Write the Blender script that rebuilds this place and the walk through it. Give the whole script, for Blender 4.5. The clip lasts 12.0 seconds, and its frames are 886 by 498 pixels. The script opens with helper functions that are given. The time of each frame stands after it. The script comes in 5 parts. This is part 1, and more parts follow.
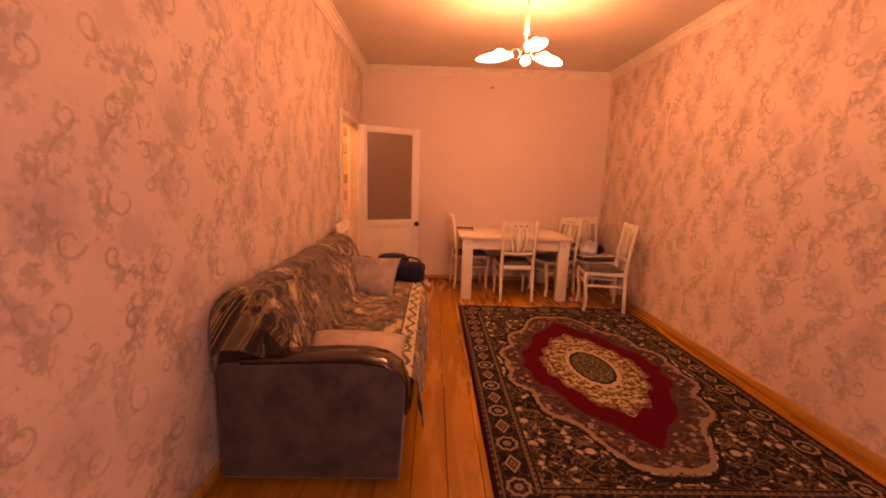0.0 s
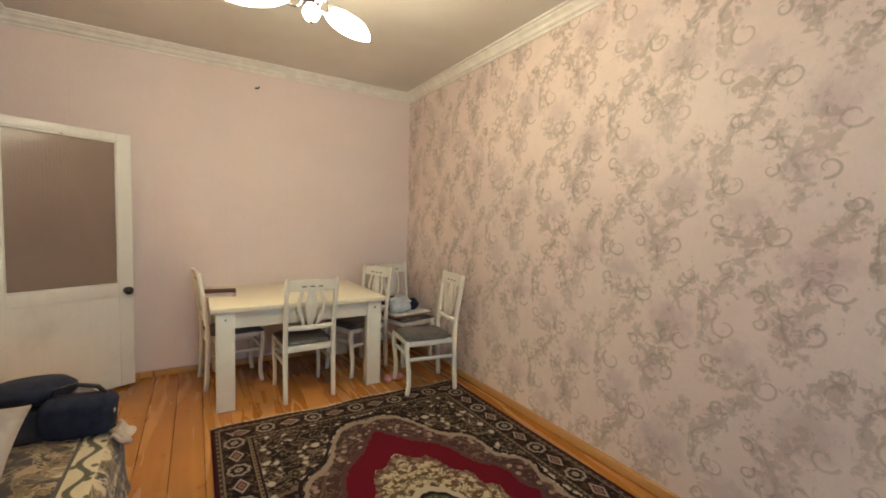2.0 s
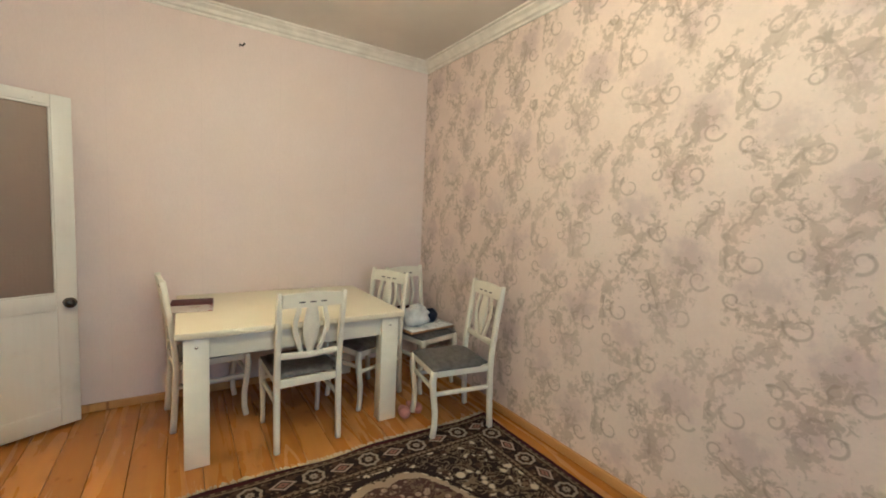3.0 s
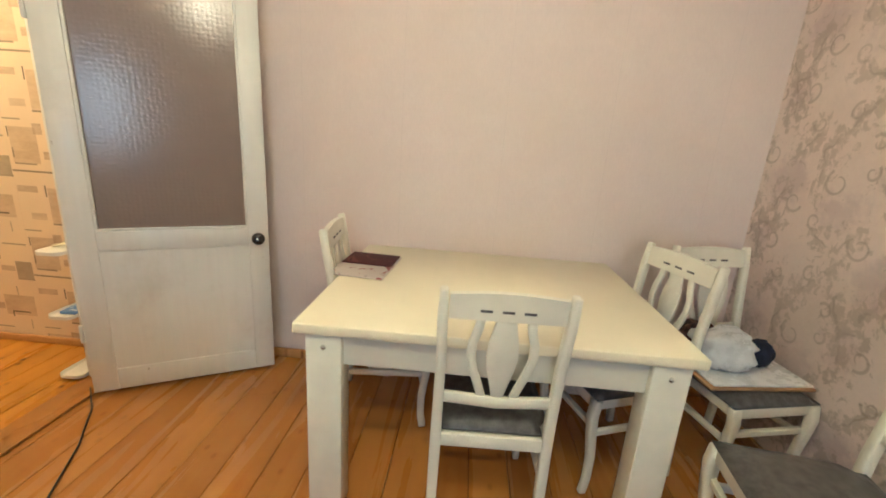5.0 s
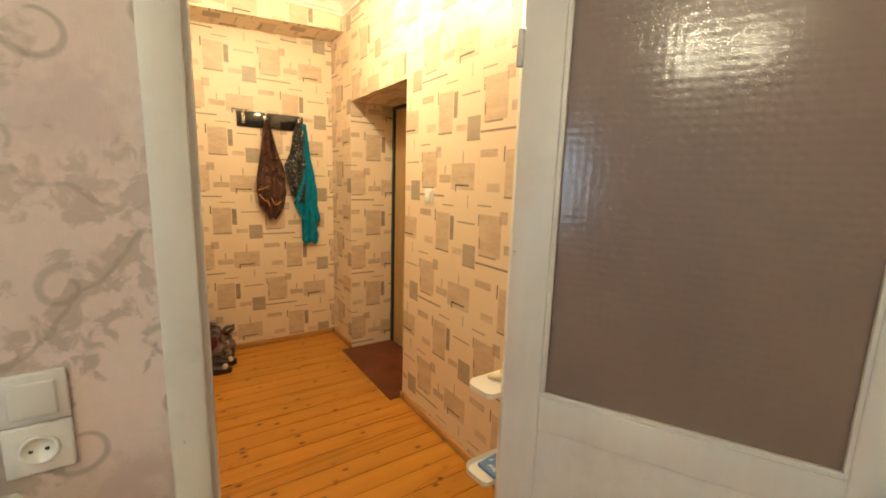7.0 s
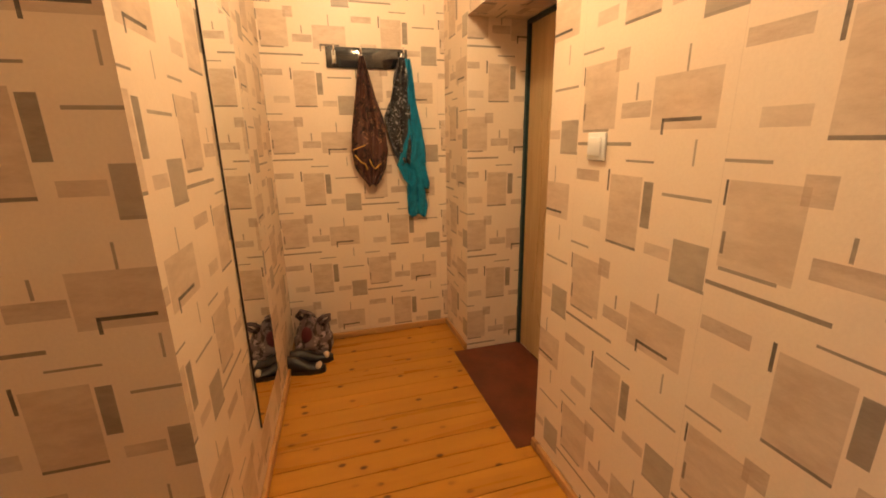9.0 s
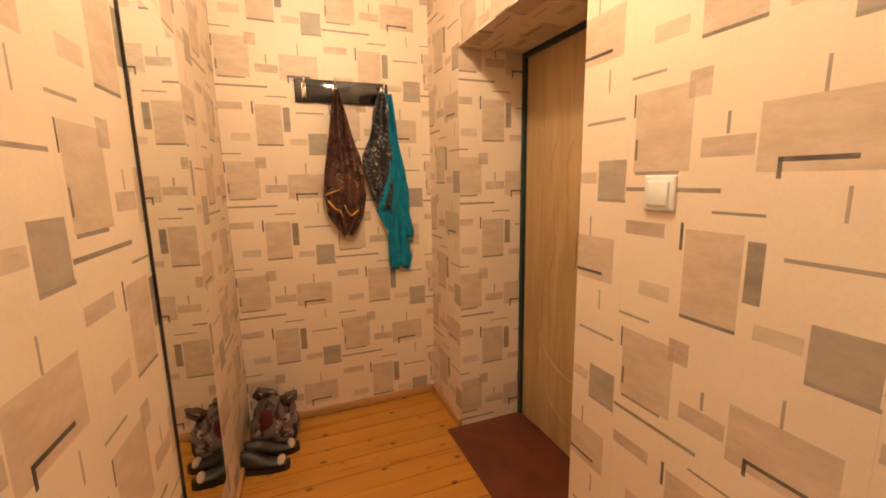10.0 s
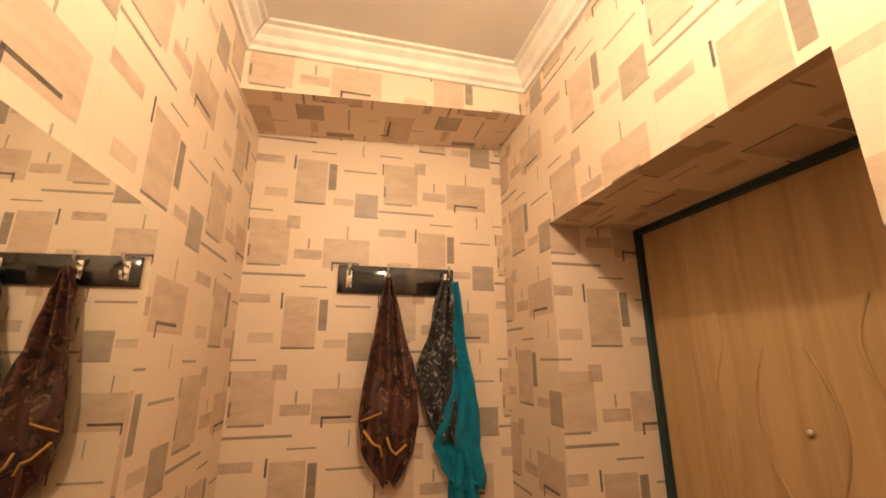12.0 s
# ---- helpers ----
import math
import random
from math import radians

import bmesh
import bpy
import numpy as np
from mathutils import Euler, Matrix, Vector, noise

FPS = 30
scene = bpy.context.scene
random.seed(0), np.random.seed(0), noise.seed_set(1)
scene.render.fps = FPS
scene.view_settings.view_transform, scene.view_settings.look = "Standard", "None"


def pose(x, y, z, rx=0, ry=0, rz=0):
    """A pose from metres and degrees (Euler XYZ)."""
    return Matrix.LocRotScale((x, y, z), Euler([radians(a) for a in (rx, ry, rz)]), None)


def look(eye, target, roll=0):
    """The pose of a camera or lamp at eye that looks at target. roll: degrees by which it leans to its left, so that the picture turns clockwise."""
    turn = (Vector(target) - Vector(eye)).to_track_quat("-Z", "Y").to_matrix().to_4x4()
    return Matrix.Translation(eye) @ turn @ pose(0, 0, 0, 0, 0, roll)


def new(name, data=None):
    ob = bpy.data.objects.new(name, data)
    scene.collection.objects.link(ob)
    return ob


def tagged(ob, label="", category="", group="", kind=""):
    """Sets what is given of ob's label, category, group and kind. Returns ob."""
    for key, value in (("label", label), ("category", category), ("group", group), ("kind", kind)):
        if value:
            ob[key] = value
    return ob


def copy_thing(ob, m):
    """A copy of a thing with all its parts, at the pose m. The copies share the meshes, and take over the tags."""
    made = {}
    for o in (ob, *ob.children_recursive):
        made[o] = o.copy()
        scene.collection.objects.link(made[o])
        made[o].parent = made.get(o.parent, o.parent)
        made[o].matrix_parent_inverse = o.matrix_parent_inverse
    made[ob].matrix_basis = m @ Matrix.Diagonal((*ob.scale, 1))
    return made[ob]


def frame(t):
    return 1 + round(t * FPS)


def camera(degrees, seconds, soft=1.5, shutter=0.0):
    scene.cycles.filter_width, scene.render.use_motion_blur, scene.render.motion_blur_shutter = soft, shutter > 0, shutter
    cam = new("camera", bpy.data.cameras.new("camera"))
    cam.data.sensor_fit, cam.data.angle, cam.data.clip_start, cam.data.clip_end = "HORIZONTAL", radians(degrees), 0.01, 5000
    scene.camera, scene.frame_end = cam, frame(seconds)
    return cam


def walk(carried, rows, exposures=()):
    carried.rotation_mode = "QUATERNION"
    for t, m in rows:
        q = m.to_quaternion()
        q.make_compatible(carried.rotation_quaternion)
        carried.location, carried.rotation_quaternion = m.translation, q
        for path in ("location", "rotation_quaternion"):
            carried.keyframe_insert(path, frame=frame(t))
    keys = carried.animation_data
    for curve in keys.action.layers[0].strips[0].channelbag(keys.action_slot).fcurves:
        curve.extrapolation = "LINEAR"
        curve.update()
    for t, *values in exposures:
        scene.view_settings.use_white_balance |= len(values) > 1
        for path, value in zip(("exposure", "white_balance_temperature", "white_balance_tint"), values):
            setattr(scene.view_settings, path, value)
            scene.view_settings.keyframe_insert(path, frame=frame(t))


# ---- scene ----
cam = camera(94.9, 12.0, soft=1.8)
PATH = [
    (0, (0.166, 0.205, 1.38), (0.216, 2.176, 1.045), 1.7),
    (0.5, (0.148, 0.477, 1.416), (0.509, 2.436, 1.229), 1.3),
    (1, (0.175, 0.842, 1.396), (0.852, 2.72, 1.274), 1.1),
    (1.5, (0.24, 1.221, 1.357), (1.149, 2.999, 1.253), 1.1),
    (2, (0.395, 1.61, 1.404), (1.434, 3.314, 1.273), 1.7),
    (2.5, (0.453, 2.01, 1.397), (1.553, 3.671, 1.227), 2.4),
    (2.7, (0.465, 2.159, 1.417), (1.568, 3.816, 1.226), 2.7),
    (4.3, (0.888, 3.255, 1.454), (1.488, 5.163, 1.424), 3.1),
    (4.5, (0.929, 3.366, 1.434), (1.41, 5.299, 1.259), 3.9),
    (5, (1.001, 3.638, 1.355), (0.904, 5.566, 0.832), 3.9),
    (5.5, (0.852, 3.882, 1.354), (0.138, 5.709, 0.963), 3.0),
    (6, (0.592, 4.067, 1.481), (-0.581, 5.68, 1.332), 1.3),
    (6.5, (0.34, 4.329, 1.452), (-1.153, 5.646, 1.265), 1.4),
    (7, (0.03, 4.537, 1.412), (-1.613, 5.63, 1.086), 1.8),
    (7.5, (-0.326, 4.708, 1.38), (-2.041, 5.572, 0.819), 1.4),
    (9.5, (-0.935, 4.9, 1.361), (-2.804, 5.408, 0.864), -1.2),
    (10, (-1.179, 4.885, 1.372), (-3.018, 5.595, 1.035), -1.0),
    (10.5, (-1.496, 4.923, 1.373), (-3.271, 5.785, 1.044), -0.3),
    (11, (-1.734, 4.939, 1.366), (-3.463, 5.91, 1.111), 0.2),
    (11.5, (-1.847, 4.973, 1.428), (-3.642, 5.845, 1.563), 0.0),
    (12, (-1.813, 5.0, 1.53), (-3.689, 5.469, 2.042), -0.2),
]
EXPOSURE = [(0.0, 0.12, 25000, 105), (0.5, 0.12, 15500, 70), (1.0, 0.25, 9200, 30), (1.5, 0.48, 6200, 8), (2.0, 0.6, 5300, -2), (2.5, 0.65, 5000, -5), (4.5, 0.9, 5000, -7),
            (5.5, 0.9, 5000, -6), (6.2, 0.62, 5150, -5), (7.3, 0.55, 5250, -5), (7.7, 0.5, 5200, -4), (9.3, 0.34, 5900, 12), (9.6, 0.46, 5400, 11), (10.2, 0.44, 5300, 11), (11.2, 0.42, 5300, 12), (11.6, 0.25, 5300, 13), (12.0, 0.02, 5300, 14)]
walk(cam, [(t, look(eye, target, roll)) for t, eye, target, roll in PATH], EXPOSURE)

# ---- world and lamps ----
sky_world = bpy.data.worlds.new("sky")
scene.world = sky_world
sky_world.use_nodes = True
sky_tex = sky_world.node_tree.nodes.new("ShaderNodeTexSky")
sky_tex.sky_type, sky_tex.sun_disc = "NISHITA", False
sky_tex.sun_elevation, sky_tex.sun_rotation = radians(25), radians(150)
sky_world.node_tree.links.new(sky_tex.outputs[0], sky_world.node_tree.nodes["Background"].inputs[0])
sky_world.node_tree.nodes["Background"].inputs[1].default_value = 0.08

ROOM_WATT, HALL_WATT, WINDOW_WATT = 11.5, 34.0, 16.0
WARM, HALL_WARM = (1.0, 0.68, 0.38), (1.0, 0.65, 0.31)
LAMP = Vector((0.83, 3.473, 2.36))
HALL_LAMP = Vector((-2.05, 5.15, 2.44))
SHADE_TURNS = (158, 30, -84)


def bulb_light(name, place, watt, colour, radius):
    data = bpy.data.lights.new(name, "POINT")
    data.energy, data.color, data.shadow_soft_size = watt, colour, radius
    ob = new(name, data)
    ob.location = place
    return ob


for turn in SHADE_TURNS:
    bulb_light("bulb_light", LAMP + Vector((math.cos(radians(turn)) * 0.22, math.sin(radians(turn)) * 0.22, 0.012)), ROOM_WATT, WARM, 0.025)
bulb_light("hall_bulb_light", HALL_LAMP + Vector((0, 0.02, 0.08)), HALL_WATT, HALL_WARM, 0.025)
window_light = bpy.data.lights.new("window_light", "AREA")
window_light.shape, window_light.size, window_light.size_y = "RECTANGLE", 0.75, 1.3
window_light.energy, window_light.color = WINDOW_WATT, (0.72, 0.84, 1.0)
new("window_light", window_light).matrix_world = look((0.95, -0.62, 1.55), (0.9, 3, 1.45))

# ---- material tools ----
NT = None


class S:
    """A value in the node tree at hand, with arithmetic."""

    def __init__(self, sock):
        self.sock = sock

    def __add__(self, o): return fn("ADD", self, o)
    def __radd__(self, o): return fn("ADD", o, self)
    def __sub__(self, o): return fn("SUBTRACT", self, o)
    def __rsub__(self, o): return fn("SUBTRACT", o, self)
    def __mul__(self, o): return fn("MULTIPLY", self, o)
    def __rmul__(self, o): return fn("MULTIPLY", o, self)
    def __truediv__(self, o): return fn("DIVIDE", self, o)
    def __neg__(self): return fn("MULTIPLY", self, -1.0)
    def __abs__(self): return fn("ABSOLUTE", self)
    def __lt__(self, o): return fn("LESS_THAN", self, o)
    def __gt__(self, o): return fn("GREATER_THAN", self, o)


def put(sock, value):
    if isinstance(value, S):
        NT.links.new(value.sock, sock)
    elif isinstance(value, (tuple, list)) and len(value) == 3 and sock.type == "RGBA":
        sock.default_value = (*value, 1)
    else:
        sock.default_value = value


def fn(op, *args):
    n = NT.nodes.new("ShaderNodeMath")
    n.operation = op
    for s, v in zip(n.inputs, args):
        put(s, v)
    return S(n.outputs[0])


def fract(a): return fn("FRACT", a)
def floor_of(a): return fn("FLOOR", a)
def root(a): return fn("SQRT", a)
def sine(a): return fn("SINE", a)


def soft(a, lo, hi):
    n = NT.nodes.new("ShaderNodeMapRange")
    n.interpolation_type = "SMOOTHSTEP"
    for i, v in enumerate((a, lo, hi, 0.0, 1.0)):
        put(n.inputs[i], v)
    return S(n.outputs[0])


def near(a, c, w): return fn("COMPARE", a, c, w)


def rect(u, v, u0, u1, v0, v1):
    return near(u, (u0 + u1) / 2, (u1 - u0) / 2) * near(v, (v0 + v1) / 2, (v1 - v0) / 2)


def mix(f, a, b):
    n = NT.nodes.new("ShaderNodeMix")
    n.data_type = "RGBA"
    put(n.inputs[0], f), put(n.inputs[6], a), put(n.inputs[7], b)
    return S(n.outputs[2])


def place_xyz(kind="world"):
    if kind == "world":
        src = NT.nodes.new("ShaderNodeNewGeometry").outputs["Position"]
    else:
        src = NT.nodes.new("ShaderNodeTexCoord").outputs["Object"]
    n = NT.nodes.new("ShaderNodeSeparateXYZ")
    NT.links.new(src, n.inputs[0])
    return [S(o) for o in n.outputs]


def normal_xyz():
    n = NT.nodes.new("ShaderNodeSeparateXYZ")
    NT.links.new(NT.nodes.new("ShaderNodeNewGeometry").outputs["Normal"], n.inputs[0])
    return [S(o) for o in n.outputs]


def vec(x, y, z):
    n = NT.nodes.new("ShaderNodeCombineXYZ")
    for s, v in zip(n.inputs, (x, y, z)):
        put(s, v)
    return S(n.outputs[0])


def noise_of(v, scale, detail=3.0, rough=0.55, distort=0.0):
    n = NT.nodes.new("ShaderNodeTexNoise")
    put(n.inputs["Vector"], v), put(n.inputs["Scale"], scale), put(n.inputs["Detail"], detail)
    put(n.inputs["Roughness"], rough), put(n.inputs["Distortion"], distort)
    return S(n.outputs[0])


def cells(v, scale, feature="F1", rand=1.0):
    n = NT.nodes.new("ShaderNodeTexVoronoi")
    n.feature = feature
    put(n.inputs["Vector"], v), put(n.inputs["Scale"], scale), put(n.inputs["Randomness"], rand)
    return S(n.outputs["Distance"])


def knots(u, v, scale):
    n = NT.nodes.new("ShaderNodeTexVoronoi")
    n.voronoi_dimensions = "2D"
    put(n.inputs["Vector"], vec(u, v, 0.0)), put(n.inputs["Scale"], scale)
    return S(n.outputs["Distance"])


def bump(h, strength, dist):
    n = NT.nodes.new("ShaderNodeBump")
    put(n.inputs["Height"], h), put(n.inputs["Strength"], strength), put(n.inputs["Distance"], dist)
    return S(n.outputs[0])


def object_random():
    return S(NT.nodes.new("ShaderNodeObjectInfo").outputs["Random"])


def begin(name):
    global NT
    m = bpy.data.materials.new(name)
    m.use_nodes = True
    NT = m.node_tree
    return m, NT.nodes["Principled BSDF"]


def finish(bsdf, **kw):
    for k, v in kw.items():
        put(bsdf.inputs[k.replace("_", " ")], v)


def plain(name, colour, rough=0.5, metal=0.0, vary=0.12, scale=9.0, relief=0.15, **more):
    """A painted, moulded or woven surface with cloudy wear and fine grain."""
    m, b = begin(name)
    x, y, z = place_xyz("object")
    p = vec(x, y, z)
    wear = noise_of(p, scale, 5.0, 0.6)
    dark = tuple(c * (1 - 2 * vary) for c in colour)
    light = tuple(min(1, c * (1 + vary)) for c in colour)
    finish(b, Base_Color=mix(soft(wear, 0.3, 0.7), dark, light), Metallic=metal,
           Roughness=soft(noise_of(p, scale * 3), 0.2, 0.9) * 0.05 + (rough - 0.025), **more)
    if relief:
        finish(b, Normal=bump(noise_of(p, scale * 14, 2.0), relief, 0.002))
    return m


# ---- materials ----
def stroke(a, b, a0, b0, a1, b1):
    """The distance from (a, b) to the line from (a0, b0) to (a1, b1)."""
    da, db = a1 - a0, b1 - b0
    k = fn("MINIMUM", fn("MAXIMUM", ((a - a0) * da + (b - b0) * db) / (da * da + db * db), 0.0), 1.0)
    ea, eb = a - a0 - k * da, b - b0 - k * db
    return root(ea * ea + eb * eb)


def make_floral():
    """Half-drop repeat of curling tendrils, leafy twigs and washed-out blossoms."""
    m, b = begin("floral_wallpaper")
    x, y, z = place_xyz()
    nx, ny, nz = normal_xyz()
    p = vec(x, y, z)
    wob = noise_of(p, 6.0, 2.0) - 0.5
    TW, TH = 0.575, 0.662
    uu = (y * nx - x * ny + wob * 0.022 + 3.21 + 20 * TW) / TW
    col = floor_of(uu)
    tu = fract(uu) * TW
    tv = fract((z + wob * 0.018 - 1.0 + 10 * TH) / TH + col * 0.5) * TH
    ink, vine = None, None
    curls = ((0.300, 0.060, 0.056, -1, 0.45), (0.120, 0.285, 0.058, -1, 0.35), (0.500, 0.515, 0.050, 1, 0.05), (0.245, 0.445, 0.034, 1, 0.60),
             (0.255, 0.335, 0.032, 1, 0.85), (0.440, 0.330, 0.044, -1, 0.70), (0.065, 0.120, 0.040, 1, 0.15), (0.530, 0.190, 0.034, -1, 0.50), (0.120, 0.560, 0.036, -1, 0.20))
    for cu, cv, r, way, start in curls:
        du, dv = tu - cu, tv - cv
        rad = root(du * du + dv * dv)
        turn = fract(fn("ARCTAN2", dv, du) / (2 * math.pi) * way + start)
        line = soft(abs(rad - (turn * 0.66 + 0.34) * r), turn * 0.0060 + 0.0050, turn * 0.002 + 0.0005) * (soft(turn, 0.0, 0.12) * 0.85)
        ink = line if ink is None else fn("MAXIMUM", ink, line)
    twigs = ((0.020, 0.395, 0.105, 0.490), (0.105, 0.490, 0.230, 0.645), (0.205, 0.015, 0.262, 0.085), (0.370, 0.235, 0.335, 0.380), (0.335, 0.380, 0.275, 0.500),
             (0.335, 0.380, 0.420, 0.420), (0.020, 0.395, 0.030, 0.250), (0.205, 0.015, 0.100, 0.060), (0.470, 0.080, 0.545, 0.160), (0.430, 0.560, 0.400, 0.470))
    bend = noise_of(p, 11.0, 2.0)
    bu, bv = tu + (bend - 0.5) * 0.11, tv + (noise_of(vec(z, x, y), 12.0, 2.0) - 0.5) * 0.09
    for a0, b0, a1, b1 in twigs:
        d = stroke(bu, bv, a0, b0, a1, b1)
        vine = d if vine is None else fn("MINIMUM", vine, d)
    ink = fn("MAXIMUM", ink, soft(vine, 0.009, 0.003) * soft(bend, 0.36, 0.56) * 0.75)
    # leaves along the twigs, blossoms beside them
    leaf = soft(noise_of(p, 30.0, 3.0, 0.6, 0.5) - vine * 2.4, 0.34, 0.50)
    bv = (fract((tv - 0.60) / TH + 0.5) - 0.5) * TH
    bu = tu - 0.44
    blossom = root(bu * bu * 0.8 + bv * bv) + (noise_of(p, 16.0, 4.0, 0.65) - 0.5) * 0.26
    cu2, cv2 = tu - 0.17, tv - 0.17
    second = root(cu2 * cu2 * 0.7 + cv2 * cv2) + (noise_of(p, 19.0, 4.0, 0.65) - 0.5) * 0.26
    cu3, cv3 = tu - 0.36, tv - 0.33
    third = root(cu3 * cu3 + cv3 * cv3) + (noise_of(p, 21.0, 4.0, 0.65) - 0.5) * 0.26
    flower = fn("MAXIMUM", soft(blossom, 0.145, 0.035), fn("MAXIMUM", soft(second, 0.12, 0.02), soft(third, 0.11, 0.02)) * 0.8)
    fade = soft(noise_of(p, 2.6, 3.0), 0.25, 0.7) * 0.45 + 0.55
    paper = mix(noise_of(p, 60.0, 2.0), (0.71, 0.60, 0.55), (0.79, 0.67, 0.61))
    paper = mix(soft(noise_of(p, 8.0, 3.0), 0.45, 0.7) * 0.25, paper, (0.62, 0.52, 0.46))
    c = mix(flower * 0.55 * fade, paper, (0.42, 0.33, 0.355))
    c = mix(leaf * 0.58 * fade, c, (0.32, 0.265, 0.215))
    c = mix(ink * 0.62 * fade, c, (0.25, 0.20, 0.155))
    weave = noise_of(vec(x * 300.0, y * 300.0, z * 60.0), 1.0, 1.0)
    finish(b, Base_Color=c, Roughness=0.50 - ink * 0.1, Normal=bump(weave * 0.5 + ink + noise_of(p, 14.0), 0.22, 0.004))
    return m


def make_plain_paper():
    m, b = begin("plain_wallpaper")
    x, y, z = place_xyz()
    p = vec(x, y, z)
    streak = noise_of(vec(x * 160.0, y * 160.0, z * 45.0), 1.0, 2.0)
    stain = soft(noise_of(p, 1.7, 4.0), 0.35, 0.75)
    c = mix(streak, (0.72, 0.61, 0.575), (0.80, 0.69, 0.65))
    c = mix(stain * 0.35, c, (0.74, 0.62, 0.53))
    seam = near(fract(x / 0.53 + 0.3), 0.5, 0.0018)
    c = mix(seam * 0.15, c, (0.35, 0.29, 0.27))
    finish(b, Base_Color=c, Roughness=0.55, Normal=bump(streak + noise_of(p, 9.0), 0.18, 0.003))
    return m


def make_hall_paper():
    m, b = begin("geometric_wallpaper")
    x, y, z = place_xyz()
    nx, ny, nz = normal_xyz()
    flat = abs(nz)
    north = fn("MAXIMUM", -ny, 0.0)
    u = y * nx - x * ny - (4.60 * nx + 2.008 * ny) + flat * x
    v = z - 0.091 * north + flat * y
    p = vec(x, y, z)
    uu = (u + 10.7) / 0.535
    col = floor_of(uu)
    tu = fract(uu) * 0.535
    tv = fract((v - 0.90 + 3.02) / 0.604 + col * 0.5) * 0.604
    weave = noise_of(vec(x * 130.0, y * 130.0, z * 130.0), 1.0, 2.0)
    paper = mix(weave, (0.73, 0.60, 0.455), (0.82, 0.69, 0.53))
    paper = mix(soft(noise_of(p, 2.3, 3.0), 0.3, 0.8) * 0.35, paper, (0.66, 0.53, 0.42))
    c = paper
    tan, rose, grey, dark = (0.51, 0.385, 0.275), (0.40, 0.29, 0.21), (0.23, 0.19, 0.145), (0.05, 0.042, 0.038)
    shade = soft(noise_of(vec(x * 1.0, y * 1.0, z * 2.6), 9.0, 4.0, 0.7), 0.25, 0.75) * 0.55 + 0.45
    shapes = ((0.02, 0.175, 0.39, 0.58, tan, 0.95), (0.16, 0.212, 0.545, 0.602, rose, 0.9), (0.199, 0.308, 0.417, 0.458, rose, 0.9),
              (0.313, 0.503, 0.384, 0.512, tan, 1.0), (0.006, 0.125, 0.233, 0.268, rose, 0.9), (0.18, 0.307, 0.064, 0.262, tan, 1.0),
              (0.432, 0.532, 0.018, 0.122, grey, 0.62), (0.314, 0.347, 0.128, 0.252, grey, 0.85), (0.18, 0.307, 0.056, 0.064, dark, 0.7),
              (0.349, 0.463, 0.402, 0.411, dark, 0.8), (0.349, 0.357, 0.372, 0.411, dark, 0.8), (0.0, 0.25, 0.343, 0.353, grey, 0.9),
              (0.166, 0.174, 0.212, 0.276, dark, 0.9), (0.378, 0.52, 0.222, 0.230, grey, 0.7), (0.405, 0.411, 0.512, 0.57, grey, 0.7),
              (0.022, 0.030, 0.42, 0.47, dark, 0.6), (0.235, 0.34, 0.30, 0.306, grey, 0.8), (0.455, 0.461, 0.30, 0.36, grey, 0.6),
              (0.012, 0.018, 0.525, 0.58, dark, 0.8), (0.025, 0.15, 0.383, 0.391, dark, 0.6), (0.250, 0.257, 0.462, 0.506, dark, 0.55), (0.432, 0.535, 0.010, 0.018, dark, 0.55), (0.0, 0.10, 0.012, 0.019, grey, 0.7),
              (0.340, 0.425, 0.060, 0.092, rose, 0.7), (0.060, 0.150, 0.080, 0.118, rose, 0.6))
    for u0, u1, v0, v1, tone, amount in shapes:
        c = mix(rect(tu, tv, u0, u1, v0, v1) * (amount * shade if tone in (tan, rose) else min(1.0, amount * 1.25) * (shade * 0.4 + 0.6)), c, tone)
    seam = near(tu, 0.0, 0.0012)
    c = mix(seam * 0.3, c, (0.4, 0.3, 0.22))
    finish(b, Base_Color=c, Roughness=0.42, Normal=bump(weave * 0.4 + noise_of(p, 7.0, 3.0) * 3.0, 0.25, 0.004))
    return m


